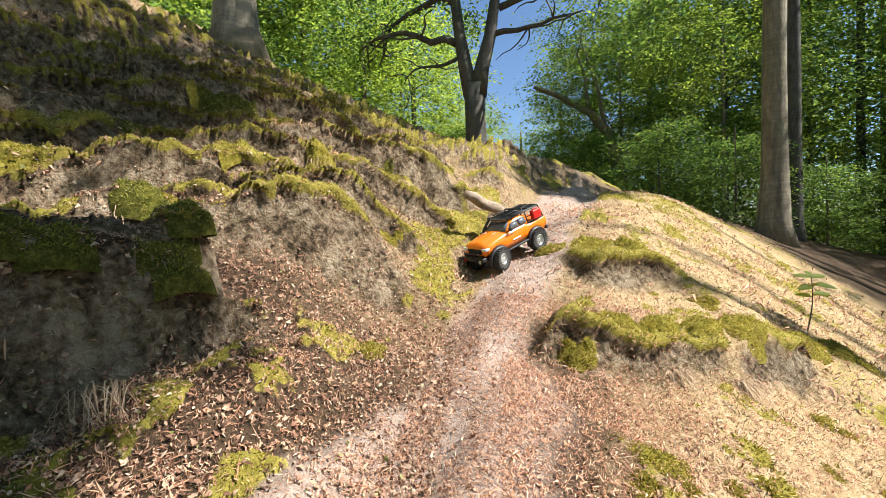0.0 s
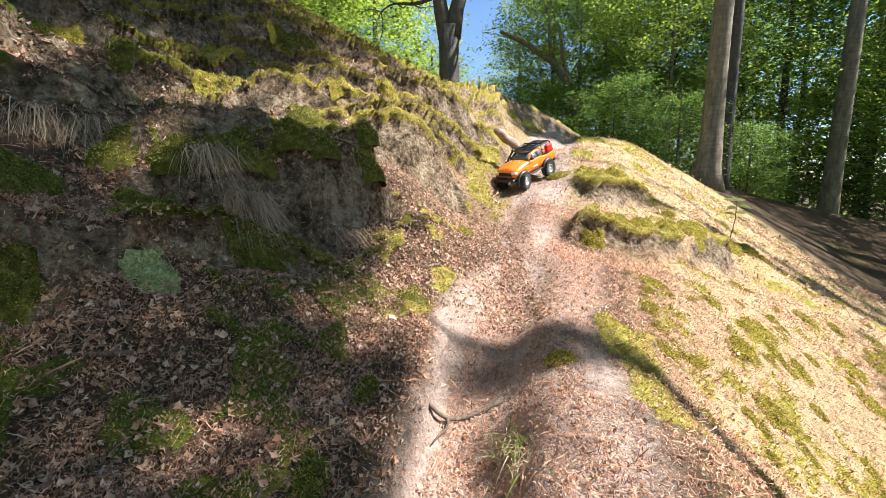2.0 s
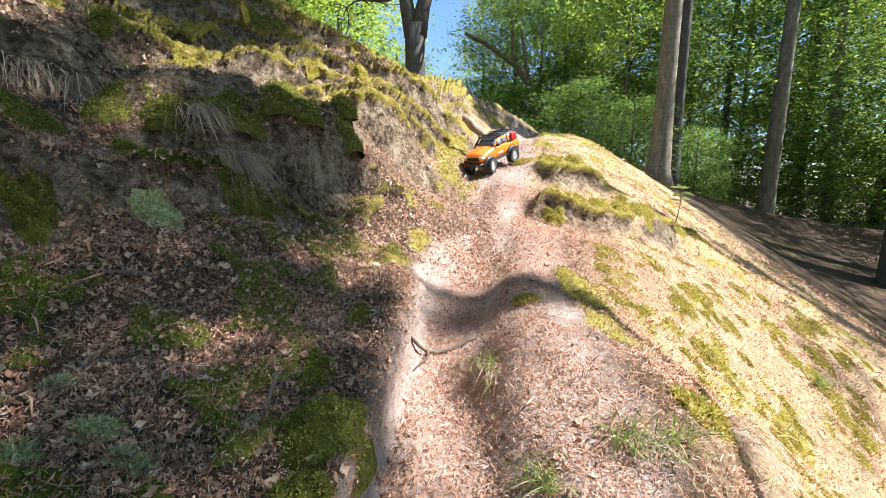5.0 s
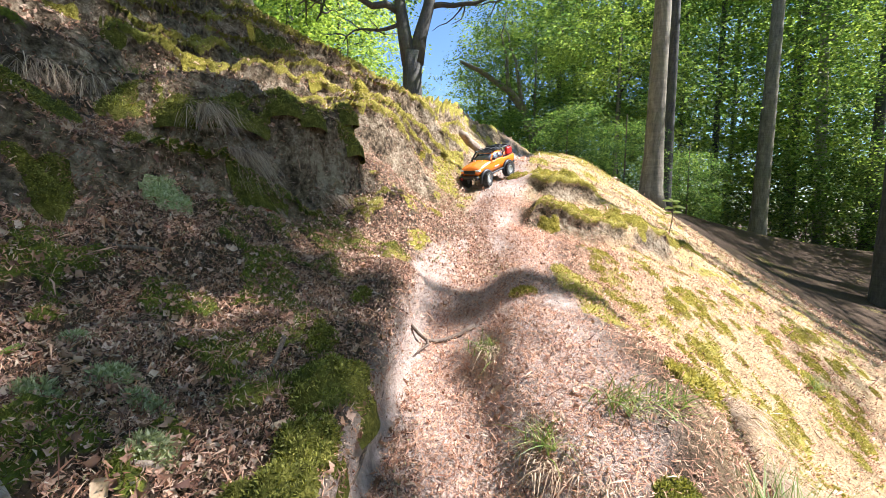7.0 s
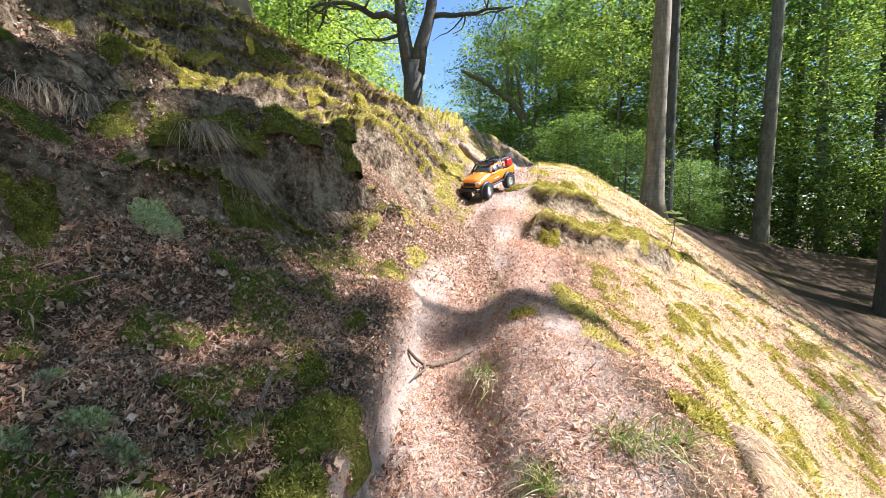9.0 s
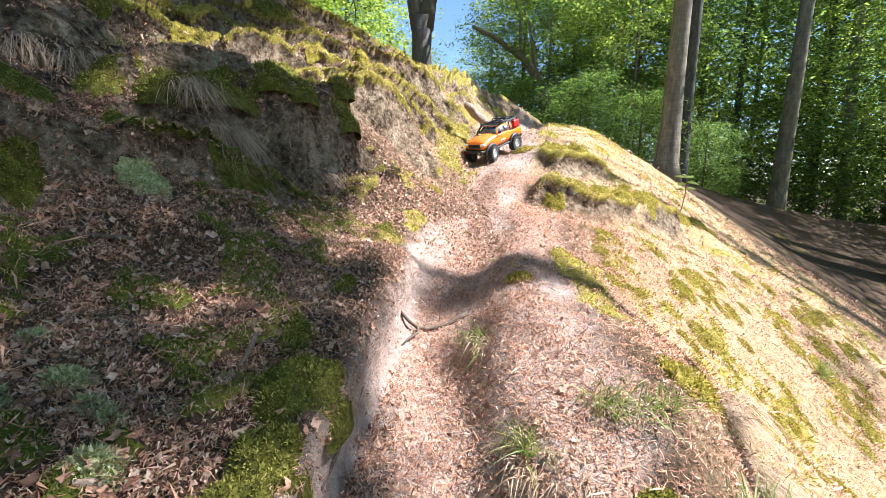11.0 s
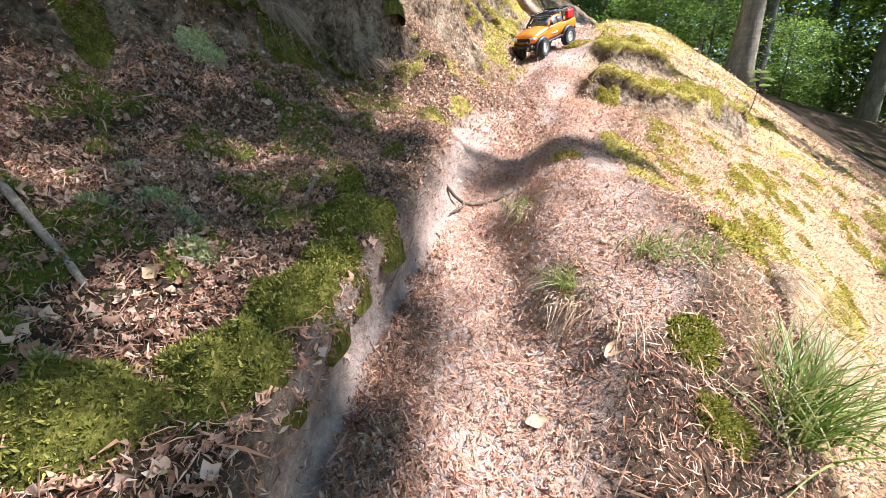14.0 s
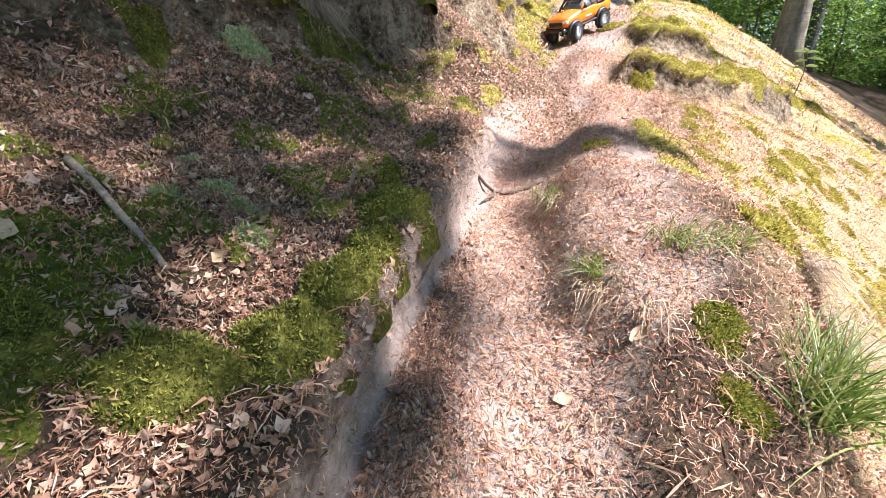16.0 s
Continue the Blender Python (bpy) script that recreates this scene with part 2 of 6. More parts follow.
ledge(0.16, 0.03, 0.26, (-1.7, 0.5), (-1.25, 0.78), (-0.95, 0.97), (-0.68, 1.3), (-0.4, 1.72))
ledge(0.15, 0.03, 0.28, (0.41, 1.34), (0.5, 1.22), (0.75, 1.19), (1.02, 1.27), (1.3, 1.42), (1.8, 1.75))
ledge(0.12, 0.035, 0.25, (0.6, 1.9), (0.68, 1.8), (0.85, 1.77), (1.05, 1.84), (1.3, 1.98))
ledge(0.14, 0.045, 0.3, (-1.4, -0.55), (-1.0, -0.34), (-0.86, -0.2), (-0.68, 0.02))
ledge(0.35, 0.1, 0.6, (0.42, 4.0), (0.5, 4.6), (0.8, 5.15), (1.35, 5.55), (1.9, 6.1))
ledge(0.10, 0.025, 0.2, (-1.75, 0.7), (-1.42, 0.9), (-1.28, 1.08), (-1.08, 1.25), (-0.85, 1.55))
ledge(0.13, 0.025, 0.2, (-1.8, 0.12), (-1.4, 0.24), (-1.2, 0.4), (-0.98, 0.6))
ledge(0.10, 0.03, 0.2, (-1.6, 1.5), (-1.35, 1.65), (-1.08, 1.8), (-0.8, 2.05), (-0.5, 2.5))
ledge(0.07, 0.02, 0.14, (-0.95, 0.92), (-0.72, 1.02), (-0.52, 1.2), (-0.4, 1.42))

# cross-sections of the slope, from below the trail's foot to the crest
section(-2.2, -0.16, 1.581, 0.555, 0.096, -0.146, -0.310, -0.403, -0.435, -0.515, -0.572, -0.615, -0.690, -0.862, -1.164, -1.705)
section(-0.85, -0.16, 2.380, 1.022, 0.416, 0.161, -0.029, -0.093, -0.067, -0.158, -0.170, -0.292, -0.414, -0.749, -1.239, -2.030)
section(-0.4, -0.12, 2.588, 1.161, 0.513, 0.188, 0.071, -0.013, -0.011, -0.051, -0.054, -0.038, -0.288, -0.791, -1.278, -2.089)
section(0.1, -0.05, 2.677, 1.339, 0.621, 0.397, 0.167, 0.098, 0.049, 0.006, 0.072, 0.043, -0.195, -0.708, -1.201, -2.023)
section(0.6, 0.1, 2.646, 1.250, 0.677, 0.532, 0.408, 0.234, 0.153, 0.101, 0.153, 0.130, -0.009, -0.461, -1.049, -1.883)
section(1.15, 0.24, 2.671, 1.289, 0.828, 0.702, 0.386, 0.290, 0.243, 0.283, 0.268, 0.247, 0.115, -0.229, -0.791, -1.689)
section(2.1, 0.5, 2.820, 1.587, 1.145, 0.852, 0.668, 0.506, 0.554, 0.570, 0.607, 0.576, 0.434, 0.077, -0.491, -1.475)
section(3.8, 0.95, 2.969, 1.846, 1.415, 1.295, 1.133, 1.010, 0.990, 0.957, 0.908, 0.937, 0.921, 0.570, -0.085, -1.096)
section(6, 1.6, 2.815, 1.926, 1.598, 1.504, 1.442, 1.390, 1.385, 1.359, 1.275, 1.184, 1.053, 0.821, 0.301, -0.588)
section(9, 2.4, 2.425, 1.872, 1.741, 1.748, 1.795, 1.833, 1.823, 1.724, 1.626, 1.455, 1.246, 1.027, 0.706, 0.137)


# ---- things in general ----


def part(name, bm, mat, parent=None, label="", smooth=True):
    """Links a bmesh as one mesh object, under a thing or a part."""
    me = bpy.data.meshes.new(name)
    bm.to_mesh(me)
    bm.free()
    me.materials.append(mat)
    if smooth:
        me.polygons.foreach_set("use_smooth", [True] * len(me.polygons))
    ob = new(name, me)
    if parent:
        ob.parent = parent
    return tagged(ob, label)


def mesh_of(name, verts, faces, mat, parent=None, smooth=False):
    """Links arrays of vertices and faces (all of one number of corners) as one mesh object."""
    verts, faces = np.asarray(verts, np.float32), np.asarray(faces, np.int32)
    me = bpy.data.meshes.new(name)
    me.vertices.add(len(verts))
    me.vertices.foreach_set("co", verts.ravel())
    k = faces.shape[1]
    me.loops.add(faces.size)
    me.loops.foreach_set("vertex_index", faces.ravel())
    me.polygons.add(len(faces))
    me.polygons.foreach_set("loop_start", np.arange(0, faces.size, k, dtype=np.int32))
    me.polygons.foreach_set("loop_total", np.full(len(faces), k, np.int32))
    if smooth:
        me.polygons.foreach_set("use_smooth", np.ones(len(faces), bool))
    me.update(calc_edges=True)
    me.validate()
    me.materials.append(mat)
    ob = new(name, me)
    if parent:
        ob.parent = parent
    return ob


def empty(name, m=None, label="", category="", group="", kind=""):
    ob = new(name)
    if m is not None:
        ob.matrix_world = m
    return tagged(ob, label, category, group, kind)


# ---- ground ----
def value_noise(x, y, scale, seed):
    """Smooth random field of about -1 to 1, by numpy."""
    x, y = x * scale, y * scale
    xi, yi = np.floor(x).astype(np.int64), np.floor(y).astype(np.int64)
    fx, fy = x - xi, y - yi
    fx, fy = fx * fx * fx * (fx * (6 * fx - 15) + 10), fy * fy * fy * (fy * (6 * fy - 15) + 10)

    def corner(i, j):
        h = (i * 374761393 + j * 668265263 + seed * 974711) & 0x7FFFFFFF
        h = ((h ^ (h >> 13)) * 1274126177) & 0x7FFFFFFF
        return ((h ^ (h >> 16)) & 0xFFFF) / 32767.5 - 1

    a = corner(xi, yi) * (1 - fx) + corner(xi + 1, yi) * fx
    b = corner(xi, yi + 1) * (1 - fx) + corner(xi + 1, yi + 1) * fx
    return a * (1 - fy) + b * fy


def fractal(x, y, scale, seed, octaves=4, rough=0.55):
    z, amp, total = 0, 1.0, 0.0
    for k in range(octaves):
        turn = 0.6 * k
        z = z + amp * value_noise(x * math.cos(turn) - y * math.sin(turn), x * math.sin(turn) + y * math.cos(turn), scale * 2**k, seed + 17 * k)
        total += amp
        amp *= rough
    return z / total


def smooth01(v, a, b):
    s = np.clip((v - a) / (b - a), 0, 1)
    return s * s * (3 - 2 * s)


KNOTS = np.array([s[0] for s in SECTIONS])
CENTRES = np.array([s[1] for s in SECTIONS])
HEIGHTS = np.array([s[2] for s in SECTIONS])


def trail_offset(x, y):
    return x - weights(KNOTS, y) @ CENTRES


def form(x, y):
    """The hillside with its ledges, before moss and small relief."""
    x, y = np.atleast_1d(np.asarray(x, float)), np.atleast_1d(np.asarray(y, float))
    along, over = base_weights(x, y)
    u = x - along @ CENTRES
    z = np.einsum("ki,ij,kj->k", along, HEIGHTS, over) + steps_of(x, y)
    # past the modelled sections the hill runs out: up to a plateau on one side, down to the valley on the other
    far = np.maximum(u - 4.5, 0)
    z = z - 1.4 * (1 - np.exp(-far / 5.0))
    near = np.maximum(-4 - u, 0)
    z = z + 1.6 * (1 - np.exp(-near / 4.0))
    north = np.maximum(y - 9, 0)
    z = z - 1.5 * (1 - np.exp(-north / 14.0))
    south = np.maximum(-2.2 - y, 0)
    return z - 0.9 * (1 - np.exp(-south / 2.0))


def terrace(x, y):
    """Small steps along the contour of the bank beside the trail."""
    near = (x > -5) & (x < 2.5) & (y > -2) & (y < 8)
    if not near.all():
        rise = np.zeros(len(x))
        if near.any():
            rise[near] = terrace(x[near], y[near])
        return rise
    s = -0.69 * x + 0.72 * y
    phase = s / 0.25 + 0.6 * fractal(x, y, 1.1, 51, 3) + 0.13 * fractal(x, y, 9.0, 52, 2)
    saw = phase - np.floor(phase)
    where = (1 - smooth01(trail_offset(x, y), -0.62, -0.3)) * smooth01(s, 0.15, 0.55) * (1 - smooth01(y, 5, 8))
    where = where * smooth01(fractal(x, y, 1.7, 53, 2), -0.8, -0.1)
    return 0.14 * (1 + 0.4 * smooth01(s, 1.3, 1.8)) * (smooth01(saw, 0.0, 0.17) - saw) * where


def edges(x, y, r=0.055):
    """How far the bank stands out over its surroundings: positive on the lips of ledges, negative at their feet."""
    out = np.zeros(len(x))
    near = (x > -3.0) & (x < 2.8) & (y > -1.5) & (y < 4.5)
    x, y = x[near], y[near]
    around = ((r, 0), (-r, 0), (0, r), (0, -r))
    out[near] = form(x, y) + terrace(x, y) - sum(form(x + a, y + b) + terrace(x + a, y + b) for a, b in around) / 4
    return out


def survey(x, y):
    """How much of the ground is trail, moss, straw and bare rock at each place."""
    u = trail_offset(x, y)
    e = 0.01
    slope = np.hypot((form(x + e, y) - form(x - e, y)) / (2 * e), (form(x, y + e) - form(x, y - e)) / (2 * e))
    step_x, step_y = terrace(x + e, y) - terrace(x - e, y), terrace(x, y + e) - terrace(x, y - e)
    steep = np.hypot((form(x + e, y) - form(x - e, y) + step_x) / (2 * e), (form(x, y + e) - form(x, y - e) + step_y) / (2 * e))
    wob = fractal(x, y, 3.0, 5) * 0.07
    left = -0.17 + 0.06 * smooth01(y, 0.2, 0.8) - 0.03 * smooth01(y, 1.2, 2.5)
    right = 0.17 + 0.2 * smooth01(y, -0.1, 0.5) - 0.18 * smooth01(y, 0.75, 1.15) + 0.1 * smooth01(y, 1.5, 3.0)
    hump = smooth01(y, -0.75, -0.55) * (1 - smooth01(y, 0.0, 0.3)) * 0.22
    trail = smooth01(u + wob, left - 0.03, left + 0.03) * (1 - smooth01(u + wob, right + hump - 0.05, right + hump + 0.06)) * (1 - smooth01(y, 5.2, 6.0))
    trail = trail * smooth01(y, -2.9, -2.1)
    d, end = from_line(x, y, LEDGES[0][3])
    wall = (1 - smooth01(np.abs(d + 0.012 + 0.15 * wob), 0.012, 0.03)) * end * (1 - smooth01(y, -0.05, 0.12))
    trail = np.maximum(trail, wall)
    rock = smooth01(steep + 0.5 * fractal(x, y, 9, 71, 3), 1.1, 2.0)
    patch = fractal(x, y, 2.2, 31, 4)
    ridge = fractal(x * 0.7 + y * 0.7, (y - x) * 0.7 * 1.6, 3.5, 43, 3)
    moss = smooth01(patch + 0.7 * ridge, 0.06, 0.45) * (1 - smooth01(slope, 1.0, 1.7))
    lit_side = smooth01(u, 0.35, 0.7)
    moss = moss * (1 - lit_side * (1 - 0.45 * smooth01(y, 1.1, 1.5)))
    moss = np.maximum(moss, 0.88 * smooth01(fractal(x, y, 6.0, 77, 4) + 0.5 * fractal(x, y, 40, 78, 2), 0.1, 0.5) * lit_side * (1 - smooth01(slope, 1.2, 1.9)) * (1 - smooth01(x, 3.0, 3.8)))
    stepped = (1 - smooth01(u, -0.6, -0.35)) * smooth01(-0.69 * x + 0.72 * y, 0.25, 0.6)
    moss = moss * (1 - trail) * (1 - 0.8 * stepped) * (1 - smooth01(u, 0.1, 0.2) * (1 - smooth01(y, -0.5, -0.3)))
    out = edges(x, y)
    brow = smooth01(out + 0.006 * fractal(x, y, 22, 41, 2), 0.006, 0.017) * smooth01(patch + 0.4 * ridge, -0.4, -0.05) * (1 - trail) * (1 - smooth01(u, -0.3, -0.22) * (1 - smooth01(y, 0.9, 1.2)))
    brow = brow * (1 - smooth01(steep, 1.2, 2.0))
    moss = np.maximum(moss * (1 - smooth01(-out, 0.002, 0.012)) * (1 - smooth01(steep, 1.0, 1.6)), brow)
    rock = np.maximum(rock, 0.4 * smooth01(-out, 0.004, 0.016) * smooth01(y - 0.5 * x, 0.3, 0.6))
    beside = smooth01(u, -0.75, -0.6) * smooth01(y, -0.3, 0.0) * (1 - smooth01(y, 0.85, 1.0))
    flecks = smooth01(fractal(x, y, 8, 87, 4) + 0.14 * beside, 0.03, 0.25) * (1 - smooth01(u, -0.3, -0.2)) * (1 - smooth01(slope, 1.2, 1.8))
    moss = np.maximum(moss, 0.75 * flecks * (1 - 0.8 * stepped))
    # straw ends where the sunlit slope does; darker soil colours the shaded ground beyond
    straw = np.clip(lit_side * 0.9 + smooth01(y, 0.9, 1.6) * 0.6, 0, 1) * (1 - smooth01(x, 3.2, 4.3)) * (1 - 0.6 * smooth01(y, 3.4, 4.6)) * smooth01(y, -3.2, -1.8)
    lip = np.zeros(len(x))
    for k, (_, _, _, line) in enumerate(LEDGES):
        if 2 < k < 10 or k > 10:
            d, end = from_line(x + 0.04 * patch, y + 0.04 * ridge, line)
            lip = np.maximum(lip, smooth01(d, -0.012, 0.015) * (1 - smooth01(d, 0.07, 0.14)) * end)
    moss = np.maximum(moss, lip * smooth01(patch, -0.2, 0.1) * (1 - trail) * (1 - smooth01(steep, 1.0, 1.7)))
    # where the bank's moss is coloured greener, and darker for its shade
    shade_green = (1 - smooth01(u, -0.32, -0.22)) * (1 - smooth01(y + 0.5 * x, -0.1, 0.35))
    d, end = from_line(x, y, LEDGES[0][3])
    sod = smooth01(d, -0.008, 0.012) * (1 - smooth01(d, 0.03, 0.08)) * end
    return trail, moss, straw, rock * (1 - 0.7 * trail), shade_green, wall, np.maximum(brow, sod)


def relief(x, y, kinds):
    """The ground's height with its relief."""
    x, y = np.atleast_1d(np.asarray(x, float)), np.atleast_1d(np.asarray(y, float))
    trail, moss, straw, rock = kinds[:4]
    z = form(x, y) + terrace(x, y)
    fine = fractal(x, y, 14, 3, 4)
    pits = np.abs(fractal(x, y, 11, 23, 4))
    rough = 1 - smooth01(trail_offset(x, y), -0.45, -0.25)
    z = z + fine * (0.012 + 0.02 * rock - 0.007 * trail) - 0.03 * pits * rough * smooth01(y, -0.2, 0.3) - 0.02 * pits * rough
    z = z + 0.02 * fractal(x, y, 4.0, 9, 3) * (1 - trail)
    lumps = np.abs(fractal(x, y, 9, 61, 3))
    soft = 1 - 0.65 * smooth01(trail_offset(x, y), 0.4, 0.7)
    return z + moss * soft * (0.012 + 0.026 * (1 - lumps * 1.7))


def spread(lo, hi, near_lo, near_hi, step, growth):
    """Grid lines, close together between near_lo and near_hi and ever wider apart outside."""
    lines = list(np.arange(near_lo, near_hi, step))
    d, v = step, near_lo
    while v > lo:
        d *= growth
        v -= d
        lines.insert(0, v)
    d, v = step, lines[-1]
    while v < hi:
        d *= growth
        v += d
        lines.append(v)
    return np.array(lines)


def build_ground():
    gx = spread(-400, 400, -1.45, 1.9, 0.0125, 1.055)
    gy = spread(-400, 400, -1.35, 2.6, 0.0125, 1.05)
    X, Y = np.meshgrid(gx, gy)
    x, y = X.ravel(), Y.ravel()
    kinds = survey(x, y)
    Z = relief(x, y, kinds)
    n, m = len(gy), len(gx)
    # steep faces are hollowed and broken sideways as well
    rock = kinds[3] * (1 - kinds[0])
    x = x + rock * (0.016 * fractal(Z * 1.3 + 5, Y.ravel(), 9, 81, 4) + 0.006 * value_noise(Z, Y.ravel(), 40, 82))
    y = y + rock * (0.016 * fractal(Z * 1.3 - 7, X.ravel(), 9, 83, 4) + 0.006 * value_noise(Z, X.ravel(), 40, 84))
    # the turf of the lips hangs out over the foot of each ledge
    x, y = x + 0.03 * kinds[6], y - 0.026 * kinds[6]
    i = (np.arange(n - 1)[:, None] * m + np.arange(m - 1)[None, :]).ravel()
    ob = mesh_of("ground", np.stack([x, y, Z], 1), np.stack([i, i + 1, i + m + 1, i + m], 1), GROUND, smooth=True)
    for name, values in zip(("trail", "moss", "straw", "rock", "shade_green"), kinds):
        a = ob.data.attributes.new(name, "FLOAT", "POINT")
        a.data.foreach_set("value", values.astype(np.float32))
    tagged(ob, "steep wooded hillside with mossy ledges, bare sandy trench and leaf litter", "ground", kind="structure")
    return gx, gy, Z.reshape(n, m), [k.reshape(n, m) for k in kinds]


LINES_X, LINES_Y, SURFACE, KINDS = build_ground()


def between(field, x, y):
    """A value of the ground's grid at any place."""
    i = np.clip(np.searchsorted(LINES_X, x) - 1, 0, len(LINES_X) - 2)
    j = np.clip(np.searchsorted(LINES_Y, y) - 1, 0, len(LINES_Y) - 2)
    s = (x - LINES_X[i]) / (LINES_X[i + 1] - LINES_X[i])
    t = (y - LINES_Y[j]) / (LINES_Y[j + 1] - LINES_Y[j])
    return (field[j, i] * (1 - s) + field[j, i + 1] * s) * (1 - t) + (field[j + 1, i] * (1 - s) + field[j + 1, i + 1] * s) * t


def land(x, y):
    return between(SURFACE, np.atleast_1d(np.asarray(x, float)), np.atleast_1d(np.asarray(y, float)))


def turf(x, y):
    """The ground's height where the lips of the ledges hang out over their feet."""
    x, y = np.atleast_1d(np.asarray(x, float)), np.atleast_1d(np.asarray(y, float))
    over = between(KINDS[6], x - 0.02, y + 0.017)
    over = between(KINDS[6], x - 0.03 * over, y + 0.026 * over)
    return land(x - 0.03 * over, y + 0.026 * over)


def zones(x, y):
    return [between(k, x, y) for k in KINDS]


def height(x, y):
    return float(land(x, y)[0])


def uphill(x, y, e=0.02):
    """The ground's normal."""
    n = Vector((height(x - e, y) - height(x + e, y), height(x, y - e) - height(x, y + e), 2 * e))
    return n.normalized()


# ---- trees ----
def tube(bm, points, radii, sides=10, wobble=0.0, flare=None):
    """A tapered round limb through points; returns nothing, adds to bm."""
    rings = []
    for k, (p, r) in enumerate(zip(points, radii)):
        a, b = points[max(k - 1, 0)], points[min(k + 1, len(points) - 1)]
        way = (Vector(b) - Vector(a)).normalized()
        s = way.orthogonal().normalized() if k == 0 else (side - way * side.dot(way)).normalized()
        side = s
        u = way.cross(s)
        ring = []
        for i in range(sides):
            ang = 2 * math.pi * i / sides
            q = r * (1 + wobble * noise.noise(Vector((math.cos(ang) * 1.3, math.sin(ang) * 1.3, k * 0.55 + p[0]))))
            if flare:
                q *= 1 + flare(k, ang)
            ring.append(bm.verts.new(Vector(p) + (s * math.cos(ang) + u * math.sin(ang)) * q))
        rings.append(ring)
    for a, b in zip(rings[:-1], rings[1:]):
        for i in range(sides):
            bm.faces.new((a[i], a[(i + 1) % sides], b[(i + 1) % sides], b[i]))
    bm.faces.new(rings[-1])
    bm.faces.new(rings[0][::-1])


def wander(start, way, length, steps, bend, rng, lift=0.0):
    """Points of a limb that wanders as it grows."""
    p, d, out = Vector(start), Vector(way).normalized(), [Vector(start)]
    for _ in range(steps):
        d = (d + Vector((rng.gauss(0, bend), rng.gauss(0, bend), rng.gauss(0, bend) + lift))).normalized()
        p = p + d * (length / steps)
        out.append(p.copy())
    return out


def leaf_sprays(sprays, per_spray, leaf, spread_r, rng):
    """Arrays of leaves: sprays are (centre, outward way, size). Each leaf is a folded, pointed blade of two faces."""
    count = len(sprays) * per_spray
    centre = np.repeat(np.array([s[0] for s in sprays]), per_spray, 0)
    way = np.repeat(np.array([s[1] for s in sprays]), per_spray, 0)
    size = np.repeat(np.array([s[2] for s in sprays]), per_spray)
    along = rng.uniform(-0.6, 1.0, count)
    sidew = rng.normal(0, 0.45, count) * (1.15 - np.abs(along) * 0.6)
    up = np.tile(np.array([0, 0, 1.0]), (count, 1))
    side = np.cross(way, up)
    side /= np.linalg.norm(side, axis=1)[:, None] + 1e-9
    pos = centre + way * (along * size)[:, None] + side * (sidew * size)[:, None]
    pos[:, 2] += rng.normal(0, 0.16, count) * size - 0.18 * size * along**2
    d = way * rng.uniform(0.2, 1, count)[:, None] + side * (np.sign(sidew) * rng.uniform(0.3, 1, count))[:, None]
    d += rng.normal(0, 0.35, (count, 3)) * np.array([1, 1, 0.6])
    d /= np.linalg.norm(d, axis=1)[:, None]
    across = np.cross(d, up + rng.normal(0, 0.45, (count, 3)))
    across /= np.linalg.norm(across, axis=1)[:, None] + 1e-9
    droop = np.cross(across, d)
    L = leaf * rng.uniform(0.65, 1.3, count)
    tip = pos + d * L[:, None] - droop * (0.15 * L)[:, None]
    mid = pos + d * (0.45 * L)[:, None]
    a = mid + across * (0.32 * L)[:, None] + droop * (0.08 * L)[:, None]
    b = mid - across * (0.32 * L)[:, None] + droop * (0.08 * L)[:, None]
    verts = np.stack([pos, a, tip, b], 1).reshape(-1, 3)
    i = np.arange(count) * 4
    faces = np.stack([np.stack([i, i + 1, i + 2], 1), np.stack([i, i + 2, i + 3], 1)], 1).reshape(-1, 3)
    return verts, faces


def crown_sprays(count, radius, low, high, rng, size=0.5, hollow=0.35, forward=None):
    """Places for sprays in a loose, uneven crown between two heights, with gaps."""
    out = []
    gap = rng.integers(0, 999)
    while len(out) < count:
        h = rng.uniform(0, 1)
        r = radius * (0.45 + 0.55 * math.sin(math.pi * (0.12 + 0.8 * h))) * math.sqrt(rng.uniform(hollow * hollow, 1))
        ang = rng.uniform(0, 2 * math.pi)
        p = Vector((r * math.cos(ang), r * math.sin(ang), low + h * (high - low)))
        if noise.noise(Vector((p.x * 0.7 + gap, p.y * 0.7, p.z * 0.8))) < -0.08:
            continue
        way = Vector((math.cos(ang) + rng.normal(0, 0.4), math.sin(ang) + rng.normal(0, 0.4), rng.normal(-0.05, 0.2))).normalized()
        out.append((tuple(p), tuple(way), size * rng.uniform(0.6, 1.4)))
    return out


CROWNS = {}


def crown_mesh(key, count, per_spray, leaf, radius, low, high, mat, size=0.5, seed=1):
    """One of a few crowns that trees share."""
    if key not in CROWNS:
        rng = np.random.default_rng(seed)
        v, f = leaf_sprays(crown_sprays(count, radius, low, high, rng, size), per_spray, leaf, 1.0, rng)
        ob = mesh_of("crown", v, f, mat)
        CROWNS[key] = ob.data
        bpy.data.objects.remove(ob)
    return CROWNS[key]


